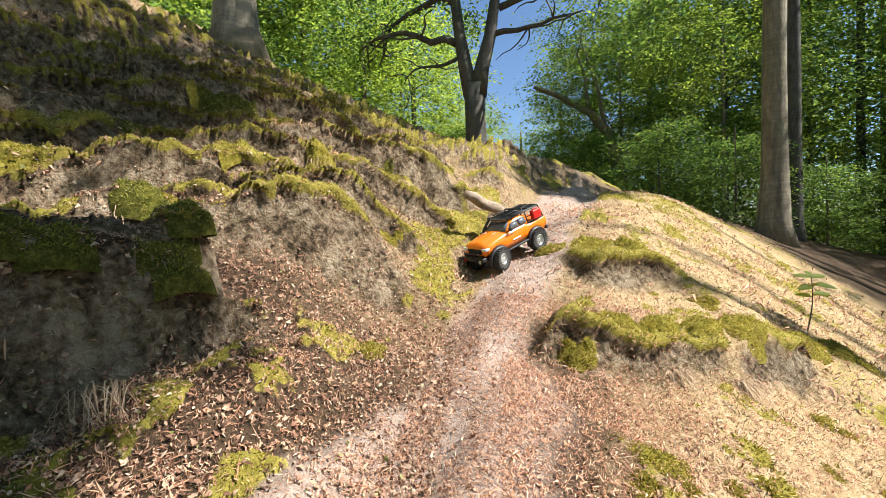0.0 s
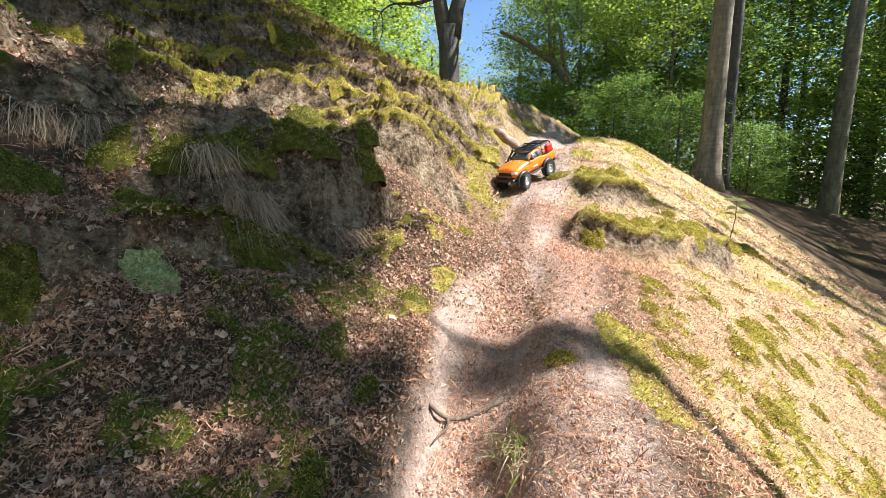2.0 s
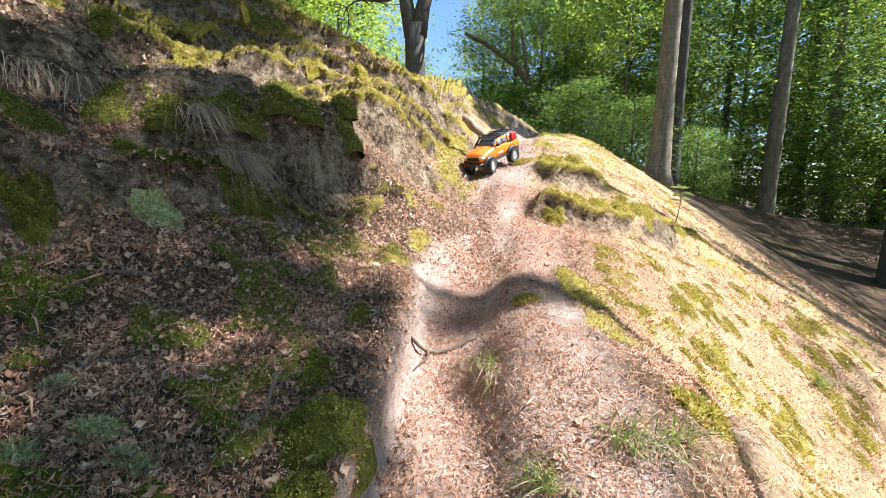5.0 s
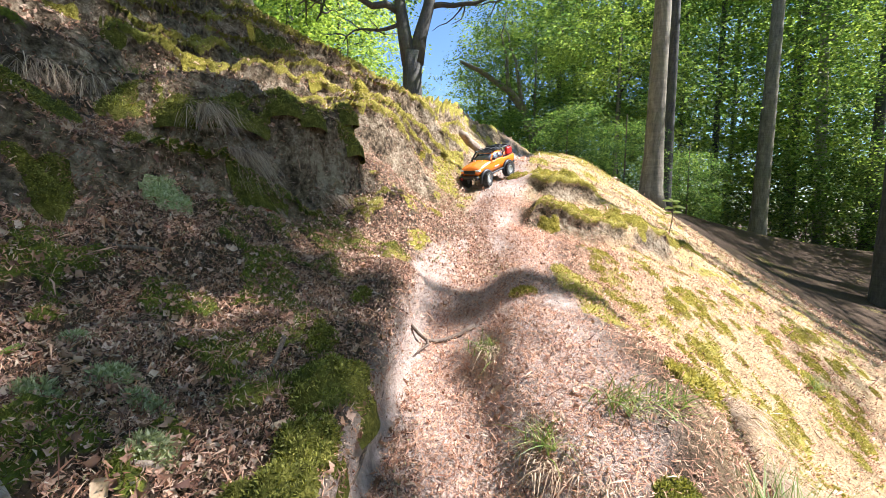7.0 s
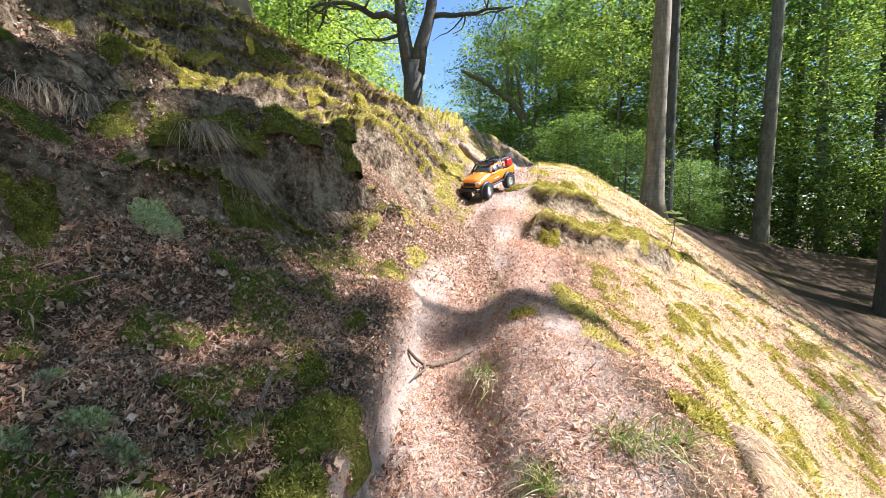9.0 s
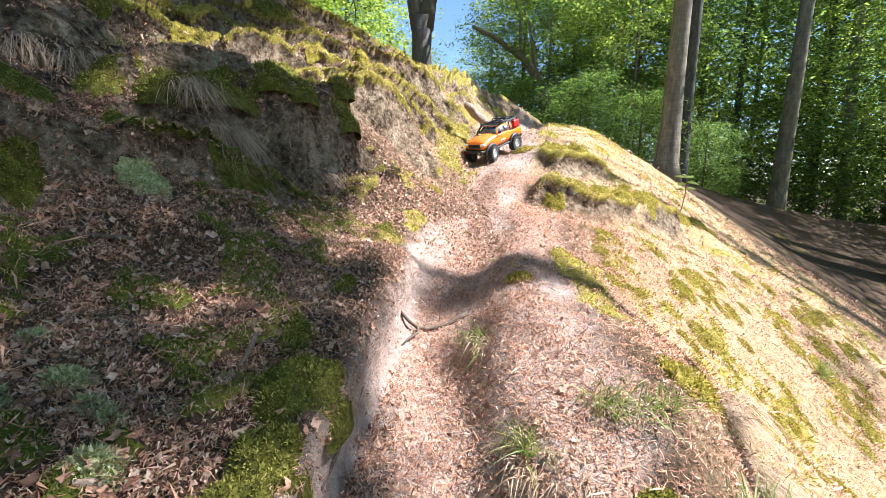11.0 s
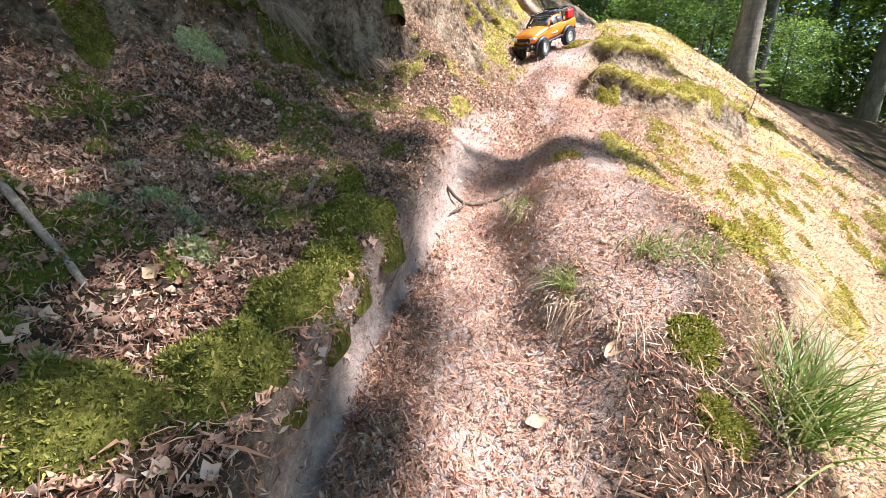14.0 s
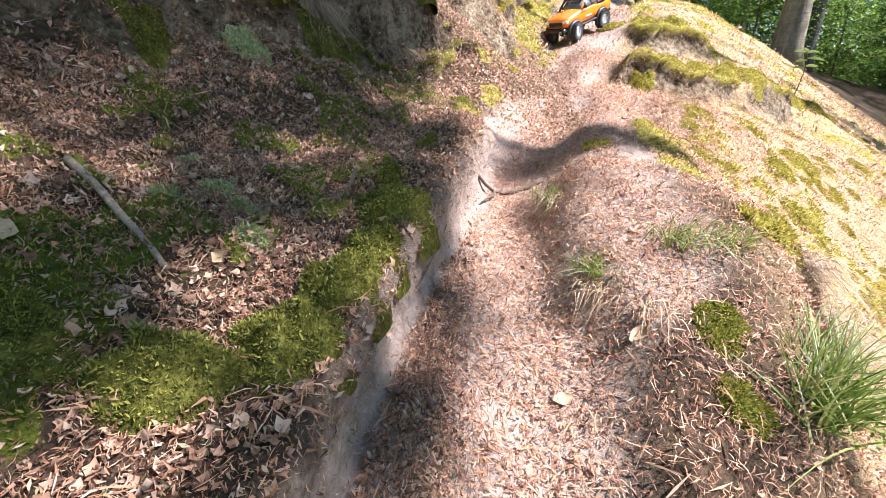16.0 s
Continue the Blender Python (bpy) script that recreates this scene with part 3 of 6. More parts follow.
def tree(x, y, girth, tall, bark, label, crown=None, lean=(0, 0), seed=1, limbs=5, first_limb=0.45, z=None, turn=0.0, flare=0.5, sink=0.15, scale=1.0, lift=0.0, group="trees of the wood"):
    """A tree: tapered trunk with root flare, limbs, and a crown of leaves."""
    rng = random.Random(seed)
    z = height(x, y) if z is None else z
    thing = empty("tree", pose(x, y, z - sink), label, "tree", group)
    bm = bmesh.new()
    n = 14
    pts, radii = [], []
    sway = (rng.uniform(-0.12, 0.12), rng.uniform(-0.12, 0.12))
    for k in range(n + 1):
        s = (k / n) ** 1.35
        h = tall * s
        wave = math.sin(s * 5 + seed) * girth * 0.25
        pts.append(Vector((lean[0] * h + sway[0] * wave * 3, lean[1] * h + sway[1] * wave * 3, h)))
        radii.append(girth * 0.5 * (1 - 0.62 * s) * (1 + flare * math.exp(-h / (girth * 1.5))))
    fins = [rng.uniform(0, 6.28) for _ in range(5)]

    def roots(k, ang):
        return flare * 0.5 * math.exp(-pts[k].z / (girth * 0.9)) * max(0, max(math.cos(ang - f) ** 5 if math.cos(ang - f) > 0 else 0 for f in fins))

    tube(bm, pts, radii, 20, 0.1, roots)
    part("trunk", bm, bark, thing)
    for k in range(limbs):
        s = first_limb + (0.95 - first_limb) * (k + rng.random()) / max(limbs, 1)
        j = min(int((s ** (1 / 1.35)) * n), n - 1)
        ang = rng.uniform(0, 6.28)
        bm = bmesh.new()
        line = wander(pts[j], (math.cos(ang), math.sin(ang), rng.uniform(0.25, 0.8)), tall * rng.uniform(0.18, 0.32), 6, 0.17, rng, 0.02)
        r = radii[j] * rng.uniform(0.3, 0.5)
        tube(bm, line, [r * (1 - 0.13 * q) for q in range(7)], 7, 0.1)
        part("limb", bm, bark, thing)
    if crown:
        ob = new("crown", crown)
        ob.parent = thing
        ob.matrix_basis = pose(lean[0] * tall * 0.7, lean[1] * tall * 0.7, lift, 0, 0, turn) @ Matrix.Scale(scale, 4)
    return thing


HIGH = crown_mesh("high", 210, 58, 0.10, 3.4, 3.6, 11.5, LEAVES, 0.75, 2)
HIGH2 = crown_mesh("high2", 210, 58, 0.10, 3.6, 2.6, 11.5, LEAVES, 0.75, 5)
FULL = crown_mesh("full", 330, 62, 0.11, 3.2, 0.2, 9.5, LEAVES, 0.8, 3)
FULL2 = crown_mesh("full2", 330, 62, 0.11, 3.4, 0.2, 8.5, LEAVES, 0.8, 4)
SUN_TONED = crown_mesh("sunny", 300, 62, 0.115, 3.2, 0.3, 8.5, BRIGHT_LEAVES, 0.8, 6)
HIGH_SUN_TONED = crown_mesh("high_sunny", 260, 55, 0.10, 3.4, 3.0, 9.5, BRIGHT_LEAVES, 0.75, 8)
SHRUB = crown_mesh("shrub", 160, 55, 0.075, 1.3, 0.1, 2.6, LEAVES, 0.5, 7)

BIG = tree(4.52, 6.81, 0.34, 15, BEECH, "tall grey beech with a flared, dappled trunk on the slope", lean=(0.007, 0.0), seed=4, flare=0.65)
BEECH_LABEL = "grey beech with a straight smooth trunk in the wood"
tree(5.92, 8.6, 0.25, 14, OAK, "slender dark beech close behind a thicker one", lean=(0.0, 0.0), seed=9, flare=0.4)
tree(11.0, 11.7, 0.46, 19, BEECH, BEECH_LABEL, HIGH, lean=(0.02, 0.0), seed=12, z=-1.2, turn=40, scale=1.1, lift=6.5)
tree(19.2, 17.5, 0.52, 22, SUN_TONED_BARK, "leaning beech trunk deep in the wood, its bark coloured as if sunlit", HIGH2, lean=(-0.05, 0.0), seed=15, z=-2.6, turn=100, scale=1.2, lift=9.0)
tree(7.6, 5.0, 0.5, 7, OAK, "stout brown trunk at the wood's lower edge", seed=18, z=-1.5, flare=0.3, limbs=0)
tree(-2.12, 3.75, 0.33, 13, BEECH, "thick pale beech with a knot hole at its foot", lean=(-0.03, 0.02), seed=21, flare=0.7)
# the forked tree on the crest: two stems from one foot, with bare twisted limbs
def forked_tree(x, y, z):
    rng = random.Random(5)
    thing = empty("tree", pose(x, y, z), "dark forked oak with twisted limbs against the sky", "tree", "trees of the wood")
    stems = []
    bm = bmesh.new()
    foot = [Vector((0, 0, 0)), Vector((0.02, 0, 0.9)), Vector((-0.02, 0, 1.9)), Vector((-0.01, 0, 2.55))]
    tube(bm, foot, [0.38, 0.25, 0.22, 0.24], 16, 0.15)
    part("trunk", bm, OAK, thing)
    for points, r in (([(-0.07, 0, 2.3), (-0.18, 0, 2.9), (-0.3, 0.1, 3.7), (-0.45, 0.1, 5.2), (-0.9, 0.2, 7.5)], 0.19), ([(0.06, 0, 2.3), (0.17, 0, 2.9), (0.36, 0, 3.6), (0.55, 0.1, 4.7), (0.5, 0.2, 7.0)], 0.2)):
        bm = bmesh.new()
        tube(bm, [Vector(p) for p in points], [r * (1 - 0.16 * k) for k in range(5)], 12, 0.15)
        part("stem", bm, OAK, thing)
        stems.append(points)
    for start, way, length, r in (((-0.33, 0.1, 3.5), (-1, 0, 0.25), 2.6, 0.09), ((-0.4, 0.1, 4.4), (-1, 0.1, 0.5), 2.8, 0.08), ((0.4, 0.0, 3.6), (1, -0.1, 0.35), 2.2, 0.07), ((0.58, 0.1, 4.2), (1, 0, 0.4), 2.8, 0.08), ((-0.25, 0, 3.2), (-1, 0.2, 0.1), 1.7, 0.05), ((0.55, 0.1, 5.0), (0.6, -0.3, 0.8), 2.4, 0.07), ((-0.5, 0.1, 5.4), (0.5, -0.2, 0.8), 2.2, 0.06)):
        bm = bmesh.new()
        line = wander(start, way, length, 8, 0.36, rng, 0.03)
        tube(bm, line, [r * (1 - 0.1 * k) for k in range(9)], 7, 0.1)
        for k in (3, 5, 7):
            for _ in range(2):
                twig = wander(line[k], (rng.uniform(-1, 1), rng.uniform(-0.6, 0.6), rng.uniform(-0.5, 0.7)), rng.uniform(0.5, 1.1), 5, 0.3, rng)
                tube(bm, twig, [r * 0.35 * (1 - 0.15 * q) for q in range(6)], 5)
        part("limb", bm, OAK, thing)
    g = np.random.default_rng(8)
    sprays = []
    while len(sprays) < 420:
        p = Vector((g.uniform(-4.2, 4.0), g.uniform(-2, 2.5), g.uniform(3.2, 8.5)))
        if noise.noise(p * 0.55) < 0.0 or (0.1 < p.x < 3.2 and p.z < 5.0) or (abs(p.x) < 1.6 and p.z < 4.2):
            continue
        sprays.append((tuple(p), tuple(Vector((g.normal(), g.normal(), 0.05)).normalized()), 0.45 * g.uniform(0.6, 1.4)))
    v, f = leaf_sprays(sprays, 30, 0.10, 1.0, g)
    mesh_of("crown", v, f, LEAVES, thing)


forked_tree(-0.04, 9.3, 1.35)


def leaning_tree(x, y, z):
    thing = empty("tree", pose(x, y, z), "crooked leaning tree with a pale upper stem", "tree", "trees of the wood")
    rng = random.Random(11)
    bm = bmesh.new()
    tube(bm, [Vector(p) for p in ((0.5, 0, -0.6), (0.3, 0, 0.8), (0.05, 0, 2.0), (-0.25, 0, 3.0), (-0.75, 0, 3.6), (-1.7, 0, 4.2), (-2.4, 0, 4.5))], [0.2, 0.17, 0.15, 0.15, 0.11, 0.08, 0.05], 12, 0.15)
    part("trunk", bm, BEECH, thing)
    for start, way, n in (((-0.3, 0, 3.1), (0.1, 0, 1), 3.5), ((-0.75, 0, 3.6), (-0.2, 0, 1), 2.5), ((0.05, 0, 2.0), (0.8, 0.2, 0.8), 2.0)):
        bm = bmesh.new()
        line = wander(start, way, n, 7, 0.2, rng)
        tube(bm, line, [0.08 * (1 - 0.12 * k) for k in range(8)], 7, 0.1)
        part("limb", bm, BEECH, thing)
    ob = new("crown", HIGH)
    ob.parent = thing
    ob.matrix_basis = pose(0, 0, -0.5, 0, 0, 70) @ Matrix.Scale(0.75, 4)


leaning_tree(4.0, 13.5, 0.6)

# the wood round about: azimuth from north in degrees, distance, girth, height, crown, size
def planted(azimuth, far, girth, tall, crown, size, seed, bark=OAK, z=None, label="leafy beech of the wood with low boughs", limbs=3):
    a = radians(azimuth)
    x, y = far * math.sin(a), -1.0 + far * math.cos(a)
    tree(x, y, girth, tall, bark, label, crown, seed=seed, turn=seed * 47.0, scale=size, limbs=limbs, z=z, flare=0.3)


for k, (az, far, size, crown) in enumerate(((-30, 15, 1.35, SUN_TONED), (-22, 17, 1.3, SUN_TONED), (-15, 16, 1.15, SUN_TONED), (-9, 19, 1.0, SUN_TONED), (-34, 22, 1.7, FULL), (-19, 24, 1.6, FULL2), (-11, 27, 1.3, FULL), (-40, 17, 1.5, FULL2), (-47, 13, 1.3, FULL), (-55, 16, 1.4, FULL2), (-2, 25, 0.75, SUN_TONED), (4, 27, 0.62, SUN_TONED), (9, 25, 0.75, SUN_TONED))):
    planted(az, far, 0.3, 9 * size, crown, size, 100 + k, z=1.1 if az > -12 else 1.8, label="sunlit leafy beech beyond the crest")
# crowns of the brighter leaf copy lighten the wood in place of sunlight
for k, (az, far, size, crown) in enumerate(((13, 21, 1.0, SUN_TONED), (19, 18, 1.15, SUN_TONED), (24.5, 22, 1.4, SUN_TONED), (26, 17, 1.0, FULL2), (33, 22, 1.35, SUN_TONED), (38, 29, 1.7, SUN_TONED), (43, 32, 1.9, SUN_TONED), (52, 40, 2.0, SUN_TONED), (70, 26, 1.5, SUN_TONED), (73, 24, 1.5, SUN_TONED))):
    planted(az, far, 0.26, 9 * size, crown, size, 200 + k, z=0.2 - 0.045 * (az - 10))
for k, (az, far, girth) in enumerate(((36.5, 23, 0.34), (43.5, 26, 0.4), (49.5, 23, 0.42), (30, 23, 0.34), (21, 22, 0.3), (52.5, 27, 0.5), (57, 22, 0.4))):
    planted(az, far, girth, 17, HIGH if k % 2 else HIGH2, 1.5, 300 + k, OAK, -1.6, "dark slender trunk deep in the wood", 4)
for k, (az, far, size) in enumerate(((20, 11.5, 0.8), (27, 11, 0.7), (34, 12.5, 0.7), (-28, 9.5, 0.6), (-38, 8, 0.6), (58, 14, 1.0), (39, 22, 1.3), (12, 14, 0.9), (6, 18, 1.0), (-5, 15, 0.9), (1, 17, 0.8), (45, 22, 1.6), (49, 26, 1.7), (53, 21, 1.5), (59, 24, 1.6), (64, 20, 1.5), (56, 30, 2.0), (68, 26, 1.8))):
    planted(az, far, 0.05, 2.0, SHRUB, size, 400 + k, TWIG, None, "leafy beech shrub of the undergrowth", 2)

# these sprays get the bright leaf colour instead of sun on them
for k, (az, far, size) in enumerate(((56, 14, 0.75), (26, 15, 0.7), (16, 16, 0.7))):
    planted(az, far, 0.13, 9 * size, HIGH_SUN_TONED, size, 450 + k, BEECH, None, "young beech with sprays coloured bright as if sunlit", 2)

# a big beech added beside the trail, out of view, whose boughs hang between the sun and the slope
def shade_tree():
    thing = tree(8.3, -3.4, 0.7, 14, BEECH, "great beech added out of view, its boughs placed to shade the bank", seed=31, limbs=0, z=-2.2)
    g = np.random.default_rng(17)
    base = Vector((8.3, -3.4, -2.35))

    def bough(spots, count, per, leaf, size, owner=thing, base=base):
        """Leaves that hang along the sun's way above the given spots of the slope: (x, y, half width x, half width y, share)."""
        sprays = []
        total = sum(s[4] for s in spots)
        for x, y, wx, wy, share in spots:
            for _ in range(int(count * share / total)):
                px, py = x + g.uniform(-wx, wx), y + g.uniform(-wy, wy)
                if noise.noise(Vector((px * 3.1, py * 3.1, 4.0))) < -0.3:
                    continue
                p = Vector((px, py, height(px, py))) + SUN_TO * g.uniform(7.5, 9.5) - base
                sprays.append((tuple(p), tuple(Vector((g.normal(), g.normal(), 0)).normalized()), size * g.uniform(0.6, 1.4)))
        v, f = leaf_sprays(sprays, per, leaf, 1.0, g)
        mesh_of("foliage", v, f, LEAVES, owner)
        a = np.mean([s[0] for s in sprays], 0) + np.array([0.4, -0.5, 0.3])
        bm = bmesh.new()
        start = Vector((0.02, 0, 5.5))
        line = [start.lerp(Vector(a), k / 7) + Vector((0, 0, 0.5 * math.sin(math.pi * k / 7))) for k in range(8)]
        tube(bm, line, [0.07 * (1 - 0.11 * k) for k in range(8)], 8, 0.1)
        part("bough", bm, BEECH, owner)

    bough(((-1.28, -0.38, 0.68, 0.6, 0.7), (-0.52, -1.12, 0.25, 0.18, 0.11), (-0.68, -0.58, 0.2, 0.2, 0.08), (-0.6, 0.22, 0.12, 0.14, 0.1), (-0.46, -0.32, 0.15, 0.28, 0.1), (-0.5, -0.95, 0.15, 0.12, 0.06), (-0.69, 0.47, 0.16, 0.1, 0.2), (-0.48, 0.62, 0.08, 0.1, 0.1), (-1.68, 0.6, 0.38, 0.6, 0.35), (-2.0, 0.4, 0.6, 0.7, 0.5), (-1.0, 0.15, 0.45, 0.4, 0.5), (-0.75, -0.2, 0.35, 0.4, 0.15)), 690, 14, 0.085, 0.14)
    # leaves added to the tall beech, out of view, to shade bank and crest
    bough(((-1.85, 1.4, 0.55, 0.6, 0.8), (-1.35, 1.55, 0.4, 0.5, 0.35), (-1.7, 2.9, 1.0, 0.9, 1.1), (-1.2, 4.6, 1.1, 0.8, 1.0), (1.3, 5.2, 0.7, 0.6, 0.7), (1.0, 4.3, 0.4, 0.5, 0.5), (2.5, 5.3, 0.7, 0.7, 0.7)), 680, 22, 0.11, 0.26, BIG, BIG.matrix_world.translation)
    bough(((0.24, -0.72, 0.14, 0.1, 0.06), (-0.12, -0.1, 0.12, 0.08, 0.03), (0.05, 0.14, 0.2, 0.05, 0.16), (-0.15, -1.1, 0.3, 0.2, 0.3), (-0.26, -0.75, 0.06, 0.2, 0.06), (-0.29, -0.5, 0.06, 0.4, 0.45)), 66, 12, 0.07, 0.09)
    # one bare crooked bough throws a curved band of shade over the trail and the hump
    bm = bmesh.new()
    spots = ((-0.3, 0.22), (0.0, 0.24), (0.22, 0.15), (0.4, 0.04), (0.5, -0.16), (0.49, -0.4), (0.55, -0.75), (1.2, -1.9), (1.9, -2.9))
    line = [Vector((x, y, 0.0 if k < 4 else -0.05 * (k - 3))) + SUN_TO * (7.0 + 0.1 * k) - base for k, (x, y) in enumerate(spots)]
    tube(bm, line + [Vector((0, 0, 5.0))], [0.02, 0.032, 0.045, 0.046, 0.048, 0.05, 0.05, 0.055, 0.06, 0.1], 8, 0.1)
    part("bough", bm, BEECH, thing)


shade_tree()
# trees added behind and beside, out of view, that close the canopy against the sky's light
for k, (x, y, crown) in enumerate(((-6.5, -4.0, HIGH), (-1.0, -7.5, HIGH2), (5.0, -8.0, HIGH), (-9.5, 2.0, HIGH2), (-7.0, 8.0, HIGH), (-3.5, -5.0, HIGH2))):
    tree(x, y, 0.45, 14, BEECH, BEECH_LABEL, crown, seed=60 + k, turn=50 * k, scale=1.1)
# two more unseen beeches, added to shade the ground beyond the ridge
tree(13.5, 5.5, 0.5, 15, BEECH, BEECH_LABEL, HIGH, seed=33, z=-2.4, scale=1.2)
tree(10.5, 1.5, 0.4, 14, BEECH, BEECH_LABEL, HIGH2, seed=34, z=-2.2, scale=0.9)


def far_woods():
    """Distant foliage all round, many leaves in clumps, as one mass."""
    g = np.random.default_rng(21)
    sprays = []
    while len(sprays) < 6500:
        az = g.uniform(0, 360)
        if 90 < az < 270 and g.random() < 0.6:
            continue
        far = g.uniform(34, 48)
        top = 17.0
        off = abs((az - 5 + 180) % 360 - 180)
        top *= 0.38 + 0.62 * min(1, max(0, (off - 4) / 10))
        z = g.uniform(-5, top)
        a = radians(az)
        p = (far * math.sin(a), far * math.cos(a), z)
        if noise.noise(Vector(p) * 0.22) < -0.25:
            continue
        sprays.append((p, tuple(Vector((g.normal(), g.normal(), 0.0)).normalized()), 1.6 * g.uniform(0.6, 1.4)))
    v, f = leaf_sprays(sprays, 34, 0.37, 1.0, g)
    # the brighter leaf copy makes the far wood look lit
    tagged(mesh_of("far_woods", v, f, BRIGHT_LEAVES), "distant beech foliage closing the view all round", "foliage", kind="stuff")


far_woods()


# ---- toy truck, on its way down from the top of the trail ----
ORANGE = plain("orange_lexan", (0.86, 0.20, 0.008), 0.22, 0.0, 0.6, 0.10, 60)
BLACK = plain("black_plastic", (0.02, 0.02, 0.022), 0.45, vary=0.4, scale=120)
RUBBER = plain("dusty_rubber", (0.055, 0.052, 0.05), 0.85, vary=0.5, scale=90, relief=0.3)
SILVER = plain("silver_plastic", (0.62, 0.62, 0.60), 0.35, 0.6, vary=0.2, scale=80)
# dark glass, its colour lifted to blue-grey in place of the sky's reflection
GLASS = plain("smoked_glass", (0.11, 0.115, 0.13), 0.1, 0.0, 0.5, 0.2, 30)
LENS = plain("clear_lens", (0.72, 0.76, 0.8), 0.12, 0.2, 0.5, 0.1, 60)
RED = plain("red_plastic", (0.55, 0.015, 0.012), 0.4, vary=0.2)
WHITE = plain("white_print", (0.8, 0.8, 0.78), 0.5, vary=0.1)


def block(bm, lo, hi, bevel=0.0, m=None):
    """A box between two corners, with bevelled edges."""
    lo, hi = Vector(lo), Vector(hi)
    at = Matrix.Translation((lo + hi) / 2) @ Matrix.Diagonal((*(hi - lo), 1))
    made = bmesh.ops.create_cube(bm, size=1.0, matrix=at)["verts"]
    if bevel:
        edges = list({e for v in made for e in v.link_edges})
        made = [v for v in bmesh.ops.bevel(bm, geom=edges, offset=bevel, segments=2, affect="EDGES", profile=0.7)["verts"]] + [v for v in made if v.is_valid]
    if m is not None:
        bmesh.ops.transform(bm, matrix=m, verts=list({v for v in made if v.is_valid}))


def loft(bm, rings, closed=True, caps=True):
    rows = [[bm.verts.new(p) for p in ring] for ring in rings]
    n = len(rows[0])
    for a, b in zip(rows[:-1], rows[1:]):
        for i in range(n if closed else n - 1):
            bm.faces.new((a[i], a[(i + 1) % n], b[(i + 1) % n], b[i]))
    if caps:
        bm.faces.new(rows[0][::-1])
        bm.faces.new(rows[-1])
    bmesh.ops.recalc_face_normals(bm, faces=bm.faces[:])


def rod(bm, points, r, sides=8):
    tube(bm, [Vector(p) for p in points], [r] * len(points), sides)


def build_wheel(parent, name="wheel"):
    w = empty(name)
    w.parent = parent
    # tyre: lathe round the x axis, with two rows of lugs
    bm = bmesh.new()
    prof = [(-0.019, 0.030), (-0.023, 0.040), (-0.0235, 0.050), (-0.020, 0.0575), (-0.010, 0.0595), (0.010, 0.0595), (0.020, 0.0575), (0.0235, 0.050), (0.023, 0.040), (0.019, 0.030)]
    n = 40
    loft(bm, [[(a, r * math.cos(2 * math.pi * k / n), r * math.sin(2 * math.pi * k / n)) for a, r in prof] for k in range(n + 1)], closed=False, caps=False)
    bmesh.ops.remove_doubles(bm, verts=bm.verts[:], dist=1e-5)
    for k in range(26):
        for side, off in ((-1, 0), (1, 0.5)):
            turn = Matrix.Rotation(2 * math.pi * (k + off) / 26, 4, "X")
            block(bm, (0.003 if side > 0 else -0.0235, -0.0045, 0.058), (0.0235 if side > 0 else -0.003, 0.0045, 0.0635), 0.0, turn)
            block(bm, (0.0195 if side > 0 else -0.0255, -0.003, 0.049), (0.0255 if side > 0 else -0.0195, 0.0035, 0.0605), 0.0, turn)
    part("tyre", bm, RUBBER, w, "black knobbly tyre with dust", smooth=False)
    bm = bmesh.new()
    prof = [(-0.018, 0.030), (0.020, 0.031), (0.022, 0.029), (0.018, 0.027), (0.010, 0.024), (0.008, 0.010), (0.013, 0.008), (0.013, 0.0)]
    loft(bm, [[(a, r * math.cos(2 * math.pi * k / 32), r * math.sin(2 * math.pi * k / 32)) for a, r in prof] for k in range(33)], closed=False, caps=False)
    bmesh.ops.remove_doubles(bm, verts=bm.verts[:], dist=1e-5)
    for k in range(8):
        turn = Matrix.Rotation(2 * math.pi * k / 8, 4, "X")
        block(bm, (0.008, -0.0042, 0.009), (0.015, 0.0042, 0.027), 0.001, turn)
        bmesh.ops.create_cone(bm, cap_ends=True, segments=6, radius1=0.0016, radius2=0.0016, depth=0.003, matrix=turn @ pose(0.016, 0.0045, 0.0285, 0, 90, 0))
    bmesh.ops.create_cone(bm, cap_ends=True, segments=6, radius1=0.006, radius2=0.005, depth=0.008, matrix=pose(0.015, 0, 0, 0, 90, 0))
    part("rim", bm, SILVER, w, "silver eight-slot rim")
    return w


